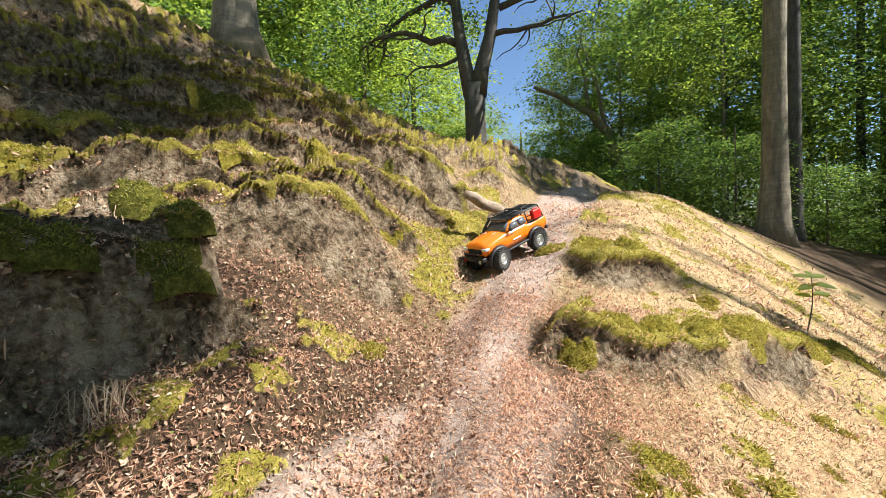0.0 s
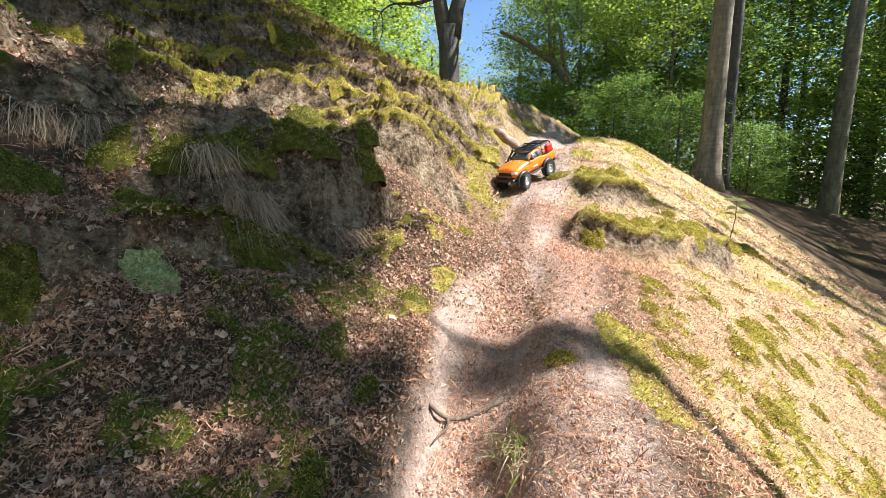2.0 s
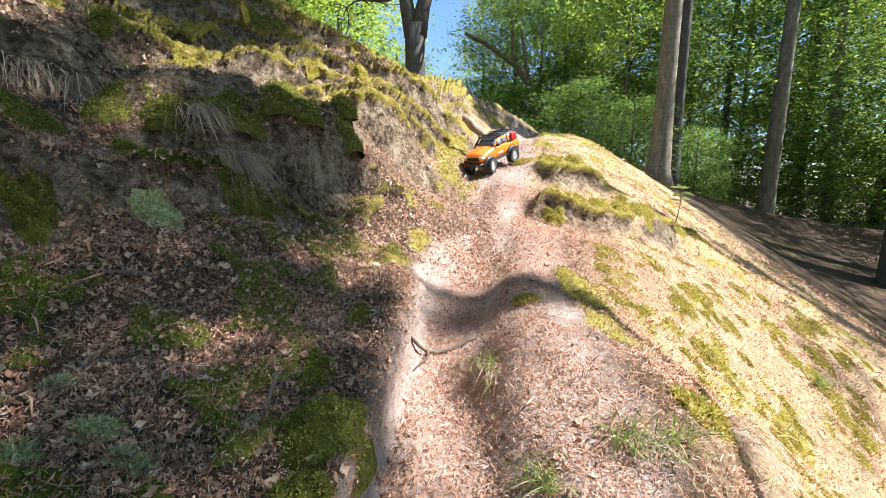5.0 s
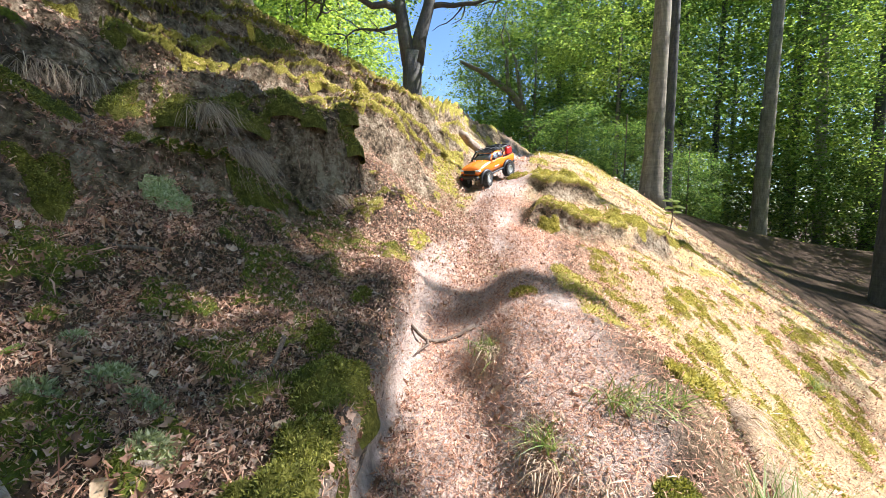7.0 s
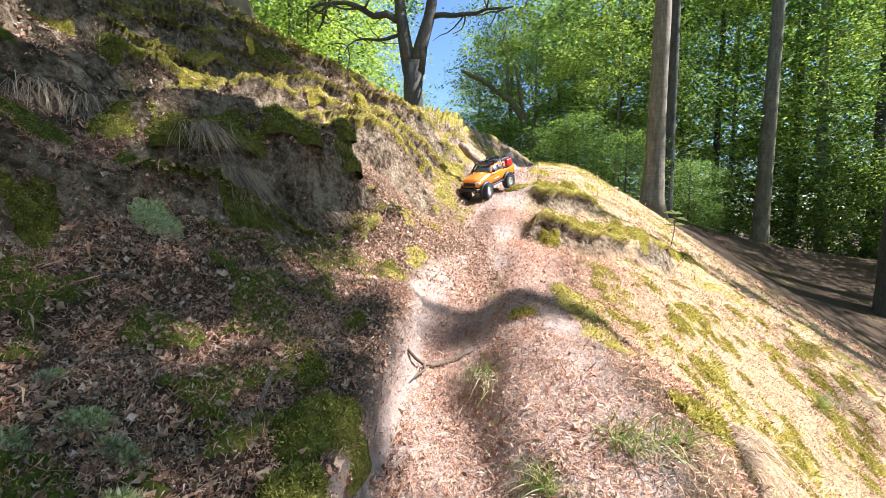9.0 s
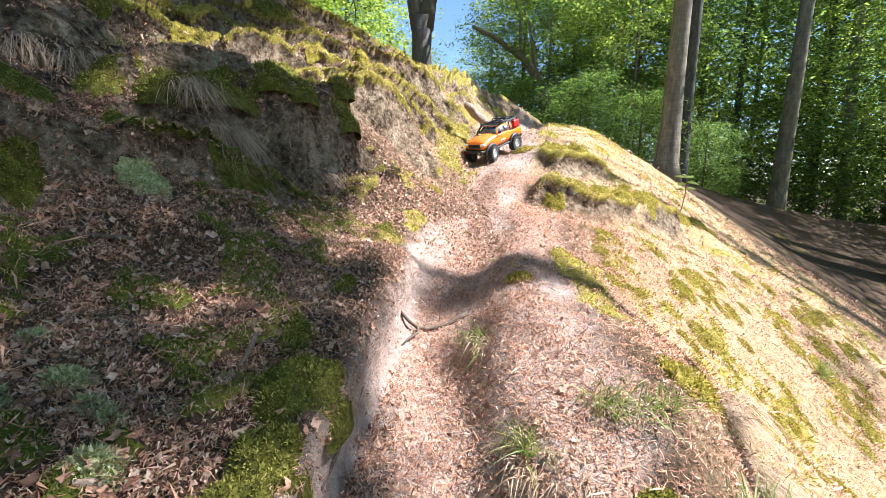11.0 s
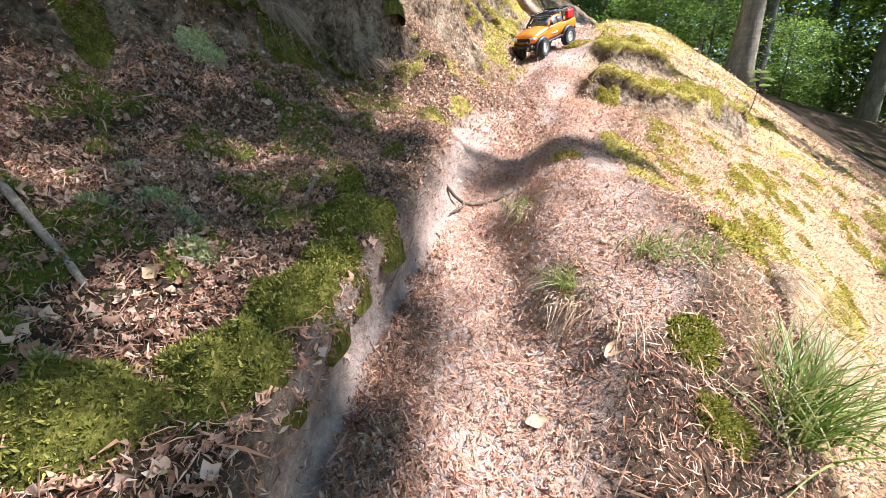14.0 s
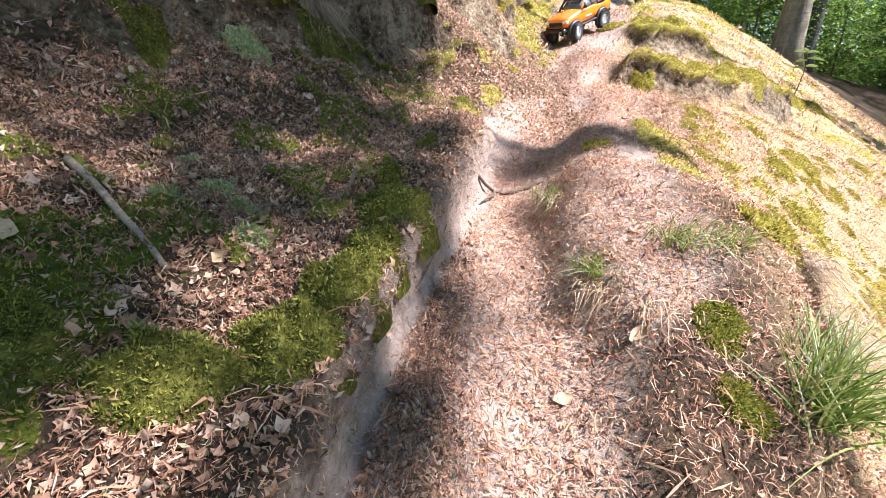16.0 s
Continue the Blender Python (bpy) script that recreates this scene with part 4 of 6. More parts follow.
def build_truck(m):
    truck = empty("toy_truck", m, "orange radio-controlled toy pickup truck nosing down the sandy trail", "toy truck")
    # body shell: cross-sections from the nose to the tail, with wheel arches cut into its lower edge
    bm = bmesh.new()
    rings = []
    for k in range(53):
        y = 0.242 - 0.01 * k
        s = (0.242 - y) / 0.52
        w = 0.097 - 0.012 * max(0, (y - 0.19) / 0.052) ** 2 - 0.004 * max(0, (-0.2 - y) / 0.07)
        top = 0.187 - 0.024 * max(0, (y - 0.06) / 0.18) ** 1.6 if y > -0.1 else 0.176
        top -= 0.012 * max(0, (y - 0.225) / 0.017)
        low = 0.098 + (0.016 if y > 0.215 or y < -0.25 else 0)
        for axle in (0.16, -0.16):
            d = abs(y - axle)
            if d < 0.073:
                low = max(low, 0.062 + math.sqrt(0.073**2 - d * d))
        low = min(low, top - 0.02)
        bulge = 0.006 if 0.07 < y < 0.22 else 0.0
        half = [(w * 0.96, low), (w, low + 0.4 * (top - low)), (w * 0.985, top - 0.016), (w * 0.93, top - 0.004), (w * 0.80, top + 0.002), (w * 0.55, top + 0.003), (w * 0.42, top + 0.003 + bulge), (w * 0.1, top + 0.004 + bulge)]
        rings.append([(x, y, z) for x, z in half] + [(-x, y, z) for x, z in half[::-1]])
    loft(bm, rings)
    part("body", bm, ORANGE, truck, "glossy orange body shell")
    # cabin
    bm = bmesh.new()
    rings = []
    for y, z, wb, wt, in ((0.066, 0.188, 0.09, 0.0885), (0.04, 0.207, 0.091, 0.083), (0.004, 0.232, 0.092, 0.075), (-0.03, 0.238, 0.092, 0.073), (-0.095, 0.238, 0.092, 0.073), (-0.118, 0.230, 0.091, 0.074), (-0.122, 0.180, 0.09, 0.088)):
        rings.append([(wb, y, 0.176), (wt + 0.002, y, z - 0.008), (wt - 0.006, y, z), (0, y, z + 0.002), (-wt + 0.006, y, z), (-wt - 0.002, y, z - 0.008), (-wb, y, 0.176)])
    loft(bm, rings)
    part("cabin", bm, ORANGE, truck, "orange cab")

    def pane(name, corners, mat, lift, parent=truck, label=""):
        """A thin sheet over the shell: four corners, lifted along its normal."""
        a, b, c, d = [Vector(p) for p in corners]
        n = (b - a).cross(d - a).normalized()
        if n.dot((a + c) / 2 - Vector((0, 0, 0.15))) < 0:
            n = -n
        bm = bmesh.new()
        grid = []
        for i in range(7):
            for z in (lift, lift - 0.004):
                lo, hi = a.lerp(b, i / 6), d.lerp(c, i / 6)
                bow = 0.003 * (1 - (i / 3 - 1) ** 2)
                grid.append((bm.verts.new(lo + n * (z + bow)), bm.verts.new(hi + n * (z + bow))))
        for i in range(6):
            (p, q), (r, s) = grid[2 * i], grid[2 * i + 2]
            (p2, q2), (r2, s2) = grid[2 * i + 1], grid[2 * i + 3]
            for f in ((p, r, s, q), (q2, s2, r2, p2), (p2, r2, r, p), (q, s, s2, q2)):
                bm.faces.new(f)
        for p in (grid[0], grid[-2]):
            k = grid.index(p)
            bm.faces.new((p[0], p[1], grid[k + 1][1], grid[k + 1][0]))
        bmesh.ops.recalc_face_normals(bm, faces=bm.faces[:])
        return part(name, bm, mat, parent, label)

    screen = pane("windscreen", [(-0.082, 0.062, 0.190), (0.082, 0.062, 0.190), (0.068, 0.008, 0.2285), (-0.068, 0.008, 0.2285)], GLASS, 0.004, label="smoked windscreen")
    bm = bmesh.new()
    for k, wide in enumerate((4, 5, 5, 4, 5, 5, 4)):
        block(bm, (-0.02 + k * 0.006, 0.0105, 0.2335), (-0.02 + k * 0.006 + wide * 0.001, 0.0145, 0.2352), 0, Matrix.Translation((0, 0.003, -0.001)))
    part("banner", bm, WHITE, screen, "white print along the glass")
    for sx in (1, -1):
        pts = [(sx * 0.0915, 0.045, 0.190), (sx * 0.0925, -0.04, 0.190), (sx * 0.078, -0.04, 0.227), (sx * 0.0795, 0.008, 0.225)]
        pane("side_window", pts if sx < 0 else pts[::-1], GLASS, 0.0035, label="dark side window")
        pts = [(sx * 0.0925, -0.05, 0.190), (sx * 0.092, -0.108, 0.190), (sx * 0.078, -0.102, 0.227), (sx * 0.078, -0.05, 0.227)]
        pane("side_window", pts if sx < 0 else pts[::-1], GLASS, 0.0035, label="dark side window")
        # flares over the arches, sill guard, headlight, lettering bars on the door
        for axle in (0.16, -0.16):
            bm = bmesh.new()
            rings = []
            for k in range(13):
                a = math.radians(-8 + 196 * k / 12)
                c, s = math.cos(a), math.sin(a)
                rings.append([(sx * 0.092, axle + c * 0.074, 0.06 + s * 0.072), (sx * 0.112, axle + c * 0.074, 0.06 + s * 0.070), (sx * 0.112, axle + c * 0.080, 0.06 + s * 0.077), (sx * 0.096, axle + c * 0.088, 0.06 + s * 0.085)])
            loft(bm, rings)
            part("fender_flare", bm, BLACK, truck, "black plastic fender flare")
        bm = bmesh.new()
        block(bm, (sx * 0.108 if sx < 0 else 0.085, -0.085, 0.086), (-0.085 if sx < 0 else 0.108, 0.085, 0.096), 0.003)
        part("rock_slider", bm, BLACK if sx < 0 else SILVER, truck, "scuffed sill guard")
        bm = bmesh.new()
        block(bm, (sx * 0.096 if sx < 0 else 0.058, 0.214, 0.140), (-0.058 if sx < 0 else 0.096, 0.243, 0.156), 0.004)
        part("headlight", bm, LENS, truck, "clear headlight")
        bm = bmesh.new()
        for k in range(6):
            block(bm, (sx * 0.0965, -0.035 + k * 0.011, 0.128), (sx * 0.0995, -0.027 + k * 0.011, 0.136), 0.0)
        part("decal", bm, WHITE, truck, "white print on the door")
        bm = bmesh.new()
        block(bm, (sx * 0.0965, 0.02, 0.168), (sx * 0.1005, 0.038, 0.172), 0.001)
        part("door_handle", bm, BLACK, truck, "black door handle")
        bm = bmesh.new()
        rod(bm, [(sx * 0.038, 0.100, 0.18), (sx * 0.038, 0.100, 0.198)], 0.0022)
        bmesh.ops.create_uvsphere(bm, u_segments=8, v_segments=6, radius=0.004, matrix=pose(sx * 0.038, 0.1, 0.197))
        rod(bm, [(sx * 0.038 + 0.006 * math.cos(a) * sx, 0.112 + 0.011 * math.sin(a), 0.1975) for a in np.linspace(-1.4, 4.4, 12)], 0.0008, 5)
        part("body_pin", bm, SILVER, truck, "wire clip through a black post")
    # grille
    bm = bmesh.new()
    block(bm, (-0.058, 0.226, 0.122), (0.058, 0.243, 0.152), 0.003)
    grille = part("grille", bm, BLACK, truck, "black mesh grille")
    bm = bmesh.new()
    for k in range(13):
        block(bm, (-0.054 + k * 0.0088, 0.2425, 0.124), (-0.052 + k * 0.0088, 0.2455, 0.150))
    for k in range(4):
        block(bm, (-0.054, 0.2425, 0.127 + k * 0.0065), (0.0556, 0.245, 0.1285 + k * 0.0065))
    part("mesh", bm, BLACK, grille)
    # front bumper with winch, hoop and red shackles
    bm = bmesh.new()
    block(bm, (-0.088, 0.243, 0.086), (0.088, 0.272, 0.108), 0.005)
    block(bm, (-0.035, 0.262, 0.09), (0.035, 0.282, 0.104), 0.004)
    rod(bm, [(-0.06, 0.262, 0.106), (-0.055, 0.268, 0.132), (0.055, 0.268, 0.132), (0.06, 0.262, 0.106)], 0.0035)
    bumper = part("bumper", bm, BLACK, truck, "black winch bumper with a hoop")
    for sx in (1, -1):
        bm = bmesh.new()
        rod(bm, [(sx * 0.062 + 0.007 * math.cos(a), 0.276, 0.09 + 0.009 * math.sin(a)) for a in np.linspace(0, 6.28, 14)], 0.0022, 6)
        part("shackle", bm, RED if sx > 0 else SILVER, bumper, "small red towing shackle" if sx > 0 else "small silver towing shackle")
    bm = bmesh.new()
    block(bm, (-0.085, -0.292, 0.09), (0.085, -0.272, 0.112), 0.005)
    part("rear_bumper", bm, BLACK, truck, "black rear bumper")
    # snorkel on one side, mirror on both
    bm = bmesh.new()
    block(bm, (0.096, 0.05, 0.168), (0.113, 0.085, 0.184), 0.004)
    rod(bm, [(0.106, 0.062, 0.18), (0.102, 0.042, 0.205), (0.092, 0.012, 0.236), (0.09, 0.004, 0.246)], 0.008)
    block(bm, (0.082, -0.012, 0.236), (0.1, 0.012, 0.254), 0.004)
    part("snorkel", bm, BLACK, truck, "black air snorkel")
    for sx in (1, -1):
        bm = bmesh.new()
        block(bm, (min(sx * 0.09, sx * 0.118), 0.03, 0.190), (max(sx * 0.09, sx * 0.118), 0.044, 0.208), 0.005)
        part("mirror", bm, BLACK, truck, "black wing mirror")
    # roof rack over cab and bed, with its mesh floor and light bar
    rack = empty("roof_rack", None, "black tubular roof rack")
    rack.parent = truck
    for name, points, r in [("rail", [(x, 0.004, 0.252), (x, -0.25, 0.252)], 0.0038) for x in (-0.072, 0.0, 0.072)] + [("upper_rail", [(x, -0.01, 0.262), (x, -0.115, 0.262)], 0.003) for x in (-0.072, 0.072)] + [("crossbar", [(-0.072, y, 0.252), (0.072, y, 0.252)], 0.0035) for y in (0.004, -0.06, -0.115, -0.18, -0.25)] + [("hoop", [(-0.072, -0.115, 0.25), (-0.066, -0.117, 0.268), (0.066, -0.117, 0.268), (0.072, -0.115, 0.25)], 0.005)] + [("strut", [(x, y, 0.232), (x, y, 0.252)], 0.003) for x in (-0.07, 0.07) for y in (-0.02, -0.1)]:
        bm = bmesh.new()
        rod(bm, points, r)
        part(name, bm, BLACK, rack)
    bm = bmesh.new()
    for k in range(34):
        y = 0.0 - k * 0.0074
        block(bm, (-0.070, y - 0.0014, 0.2475), (0.070, y + 0.0014, 0.2495))
    for k in range(22):
        x = -0.068 + k * 0.00648
        block(bm, (x - 0.0014, -0.248, 0.2455), (x + 0.0014, 0.002, 0.2475))
    tagged(part("rack_floor", bm, BLACK, rack, "black mesh floor of the rack", smooth=False), kind="stuff")
    bm = bmesh.new()
    block(bm, (-0.068, 0.004, 0.238), (0.068, 0.016, 0.252), 0.003)
    part("light_bar", bm, BLACK, rack, "light bar with a row of clear lamps")
    bm = bmesh.new()
    for k in range(26):
        bmesh.ops.create_uvsphere(bm, u_segments=6, v_segments=4, radius=0.0023, matrix=pose(-0.064 + k * 0.00512, 0.0162, 0.2465))
    part("lamp_row", bm, LENS, rack, "row of clear little lamps")
    # cage over the bed, traction board and red can
    bm = bmesh.new()
    for x in (-0.088, 0.088):
        sx = x / 0.088
        rod(bm, [(x, -0.125, 0.176), (sx * 0.076, -0.125, 0.25), (sx * 0.076, -0.245, 0.25), (x, -0.262, 0.176)], 0.0042)
        rod(bm, [(x, -0.125, 0.178), (x, -0.262, 0.178)], 0.004)
        rod(bm, [(sx * 0.081, -0.13, 0.214), (sx * 0.081, -0.252, 0.214)], 0.003)
        rod(bm, [(sx * 0.081, -0.19, 0.18), (sx * 0.077, -0.19, 0.25)], 0.003)
    part("bed_cage", bm, BLACK, truck, "black tubular cage over the bed")
    for sx, mat, name, label in ((1, ORANGE, "traction_board", "orange slotted recovery board"), (-1, RED, "jerry_can", "red fuel can on the cage")):
        bm = bmesh.new()
        if sx > 0:
            outline = [(0.0, -0.052), (0.004, -0.055), (0.004, -0.02), (0.0, -0.016), (0.004, -0.012), (0.004, 0.012), (0.0, 0.016), (0.004, 0.02), (0.004, 0.055), (0.0, 0.052)]
            ring = [(0.021 + e, y) for e, y in outline] + [(-0.021 - e, y) for e, y in outline[::-1]]
            tilt = pose(0.089, -0.19, 0.212, 0, -8, 0)
            loft(bm, [[tilt @ Vector((d, y * 0.95, z)) for z, y in ring] for d in (-0.0035, 0.0035)])
            for k in range(5):
                block(bm, (0.003, -0.04 + k * 0.018, -0.015), (0.0065, -0.03 + k * 0.018, 0.015), 0.001, tilt)
        else:
            block(bm, (-0.104, -0.235, 0.184), (-0.078, -0.165, 0.238), 0.006)
            rod(bm, [(-0.091, -0.222, 0.236), (-0.091, -0.215, 0.245), (-0.091, -0.185, 0.245), (-0.091, -0.178, 0.236)], 0.003)
        part(name, bm, mat, truck, label)
    # running gear
    bm = bmesh.new()
    for x in (-0.032, 0.032):
        block(bm, (x - 0.005, -0.25, 0.088), (x + 0.005, 0.245, 0.104), 0.002)
    block(bm, (-0.03, -0.05, 0.07), (0.03, 0.06, 0.11), 0.006)
    part("chassis", bm, BLACK, truck, "black ladder chassis and gearbox")
    for axle, drop in ((0.16, 0.0), (-0.16, 0.0)):
        bm = bmesh.new()
        rod(bm, [(-0.09, axle, 0.061), (0.09, axle, 0.061)], 0.010, 10)
        bmesh.ops.create_uvsphere(bm, u_segments=10, v_segments=8, radius=0.021, matrix=pose(0.02, axle, 0.061))
        part("axle", bm, BLACK, truck, "black axle with its differential")
        for sx in (1, -1):
            bm = bmesh.new()
            rod(bm, [(sx * 0.058, axle - 0.012, 0.066), (sx * 0.05, axle - 0.02, 0.15)], 0.005)
            for k in range(9):
                a = Vector((sx * 0.058, axle - 0.012, 0.066)).lerp(Vector((sx * 0.05, axle - 0.02, 0.15)), 0.2 + 0.08 * k)
                bmesh.ops.create_cone(bm, cap_ends=True, segments=10, radius1=0.009, radius2=0.009, depth=0.0025, matrix=Matrix.Translation(a))
            part("shock_absorber", bm, SILVER, truck, "coil-sprung shock absorber")
    bm = bmesh.new()
    rod(bm, [(0.02, -0.14, 0.065), (0.0, 0.0, 0.085), (0.02, 0.14, 0.065)], 0.005)
    part("drive_shaft", bm, BLACK, truck)
    first = build_wheel(truck)
    for x, y, z, turn in ((0.104, 0.162, 0.048, 14), (-0.104, 0.158, 0.068, 194), (0.106, -0.162, 0.058, 0), (-0.104, -0.158, 0.064, 180)):
        at = pose(x, y, z, 0, 0, turn)
        if first:
            w, first = first, None
            w.matrix_basis = at
            model = w
        else:
            copy_thing(model, at)
    return truck


def stand_truck(x, y, back, scale):
    """The pose of the truck with its front axle over a spot, its tail pointing back degrees east of north, all wheels on the ground."""
    a = radians(back)
    ahead, left = Vector((-math.sin(a), -math.cos(a), 0)), Vector((math.cos(a), -math.sin(a), 0))

    def foot(along, aside):
        p = Vector((x, y, 0)) + (ahead * along + left * aside) * scale
        return Vector((p.x, p.y, height(p.x, p.y)))

    fl, fr, rl, rr = foot(0, 0.104), foot(0, -0.104), foot(-0.32, 0.104), foot(-0.32, -0.104)
    way = ((fl + fr) - (rl + rr)).normalized()
    side = (fr + rr) - (fl + rl)
    side = (side - way * side.dot(way)).normalized()
    up = side.cross(way)
    centre = (fl + fr + rl + rr) / 4
    turn = Matrix((side, way, up)).transposed().to_4x4()
    return Matrix.Translation(centre + up * 0.004) @ turn @ Matrix.Scale(scale, 4)


build_truck(stand_truck(0.31, 1.87, 47, 0.88))


# ---- litter, moss and plants ----
DRY = islands("dry_grass", ((0.0, (0.24, 0.17, 0.09)), (0.5, (0.46, 0.36, 0.21)), (1.0, (0.66, 0.55, 0.36))), 0.7, 0.25)
GREEN = islands("green_grass", ((0.0, (0.09, 0.15, 0.018)), (0.5, (0.2, 0.27, 0.035)), (1.0, (0.5, 0.44, 0.2))), 0.5, 0.35)
LICHEN = islands("pale_lichen", ((0.0, (0.24, 0.26, 0.09)), (0.6, (0.42, 0.43, 0.2)), (1.0, (0.6, 0.58, 0.36))), 0.8, 0.2)
# greener than FRONDS, and darkened in colour for the shaded bank
DARK_FRONDS = islands("shade_toned_fronds", ((0.0, (0.09, 0.092, 0.012)), (0.5, (0.21, 0.205, 0.03)), (1.0, (0.43, 0.39, 0.085))), 0.7, 0.3, (1.3, 1.3, 0.8))
HUSKS = islands("beech_husk", ((0.0, (0.18, 0.09, 0.06)), (0.35, (0.44, 0.24, 0.15)), (0.75, (0.64, 0.41, 0.285)), (1.0, (0.74, 0.55, 0.42))), 0.85, 0.1)
BLEACHED = islands("bleached_grass", ((0.0, (0.2, 0.12, 0.07)), (0.5, (0.42, 0.29, 0.185)), (1.0, (0.62, 0.47, 0.32))), 0.8, 0.2)
RUSSET = plain("russet_leaf", (0.42, 0.075, 0.02), 0.6, vary=0.3, scale=90)

CRUMBS = islands("leaf_crumbs", ((0.0, (0.09, 0.05, 0.03)), (0.25, (0.27, 0.14, 0.09)), (0.55, (0.42, 0.25, 0.165)), (0.8, (0.52, 0.36, 0.25)), (0.93, (0.62, 0.48, 0.35)), (1.0, (0.2, 0.22, 0.05))), 0.85, 0.15)


def normals(x, y, e=0.006):
    n = np.stack([land(x - e, y) - land(x + e, y), land(x, y - e) - land(x, y + e), np.full(len(x), 2 * e)], 1)
    return n / np.linalg.norm(n, axis=1)[:, None]


def scatter(rng, count, x0, x1, y0, y1, keep):
    """Random places in a stretch of the slope; keep(x, y) is the chance that one stays."""
    x, y = rng.uniform(x0, x1, count), rng.uniform(y0, y1, count)
    stay = rng.random(count) < keep(x, y)
    x, y = x[stay], y[stay]
    z, n, over = land(x, y), normals(x, y), zones(x, y)[6]
    return x + 0.03 * over, y - 0.026 * over, z, n


def bits(rng, x, y, z, n, length, narrow, curl, tilt):
    """Bent scraps of leaf lying on the ground: two faces each."""
    k = len(x)
    p = np.stack([x, y, z], 1) + n * (0.001 + rng.uniform(0, 0.007, k))[:, None]
    d = np.cross(n, rng.normal(0, 1, (k, 3)))
    d /= np.linalg.norm(d, axis=1)[:, None]
    d = d + n * rng.normal(0, tilt, k)[:, None]
    d /= np.linalg.norm(d, axis=1)[:, None]
    s = np.cross(n + rng.normal(0, tilt, (k, 3)), d)
    s /= np.linalg.norm(s, axis=1)[:, None]
    up = np.cross(d, s)
    L = (length * np.clip(rng.lognormal(0, 0.3, k), 0.5, 1.7))[:, None]
    w = L * (narrow * rng.uniform(0.5, 1.4, k))[:, None]
    c = L * rng.normal(0, curl, k)[:, None]
    v = np.stack([p - d * L * 0.5 - s * w * 0.12, p - d * L * 0.5 + s * w * 0.1, p + s * w * 0.5 + up * c, p - s * w * 0.5 + up * c, p + d * L * 0.5 + s * w * 0.1, p + d * L * 0.5 - s * w * 0.06], 1).reshape(-1, 3)
    i = np.arange(k) * 6
    f = np.stack([np.stack([i, i + 1, i + 2, i + 3], 1), np.stack([i + 3, i + 2, i + 4, i + 5], 1)], 1).reshape(-1, 4)
    return v, f


def husks(rng, x, y, z, n):
    """Little cups of four pointed lobes, lying open or tipped."""
    k = len(x)
    up = n + rng.normal(0, 0.7, (k, 3))
    up /= np.linalg.norm(up, axis=1)[:, None]
    a = np.cross(up, rng.normal(0, 1, (k, 3)))
    a /= np.linalg.norm(a, axis=1)[:, None]
    b = np.cross(up, a)
    r = (0.0055 * np.clip(rng.lognormal(0, 0.25, k), 0.6, 1.6))[:, None]
    c = np.stack([x, y, z], 1) + n * r * 0.5
    ring = [c - up * r * 0.5]
    for q in range(8):
        ang = q * math.pi / 4
        out = (0.75 if q % 2 else 1.15) * (1 + rng.normal(0, 0.14, k))[:, None]
        lift = (0.1 if q % 2 else 0.55) + rng.normal(0, 0.16, k)[:, None]
        ring.append(c + (a * math.cos(ang) + b * math.sin(ang)) * r * out + up * r * lift)
    v = np.stack(ring, 1).reshape(-1, 3)
    i = np.arange(k) * 9
    f = np.concatenate([np.stack([i, i + 1 + q, i + 1 + (q + 1) % 8], 1) for q in range(8)])
    return v, f


def joined(pieces):
    verts, faces, at = [], [], 0
    for v, f in pieces:
        verts.append(v)
        faces.append(f + at)
        at += len(v)
    return np.concatenate(verts), np.concatenate(faces)


def bare_sand(x, y):
    """Bare sand beside the wall and in the ruts, where wheels have swept the litter away."""
    u = trail_offset(x, y) + 0.03 * fractal(x, y, 4.0, 92, 2)
    side = 0.75 * (1 - smooth01(np.abs(u + 0.12), 0.03, 0.075)) * smooth01(y, -0.75, -0.35)
    rut = 0.9 * (1 - smooth01(np.abs(u - 0.1), 0.015, 0.06)) * smooth01(y, -0.2, 0.2) * (1 - smooth01(y, 1.1, 1.5))
    hump = (1 - smooth01(np.hypot((x - 0.26) * 1.6, y + 0.02), 0.05, 0.15)) + (1 - smooth01(np.hypot((x - 0.24) * 1.4, y + 0.22), 0.04, 0.11))
    worn = smooth01(fractal(x, y, 7, 91, 3), -0.25, 0.2)
    return np.clip(np.maximum(np.maximum(side, rut), hump) * (0.35 + 0.65 * worn), 0, 1)


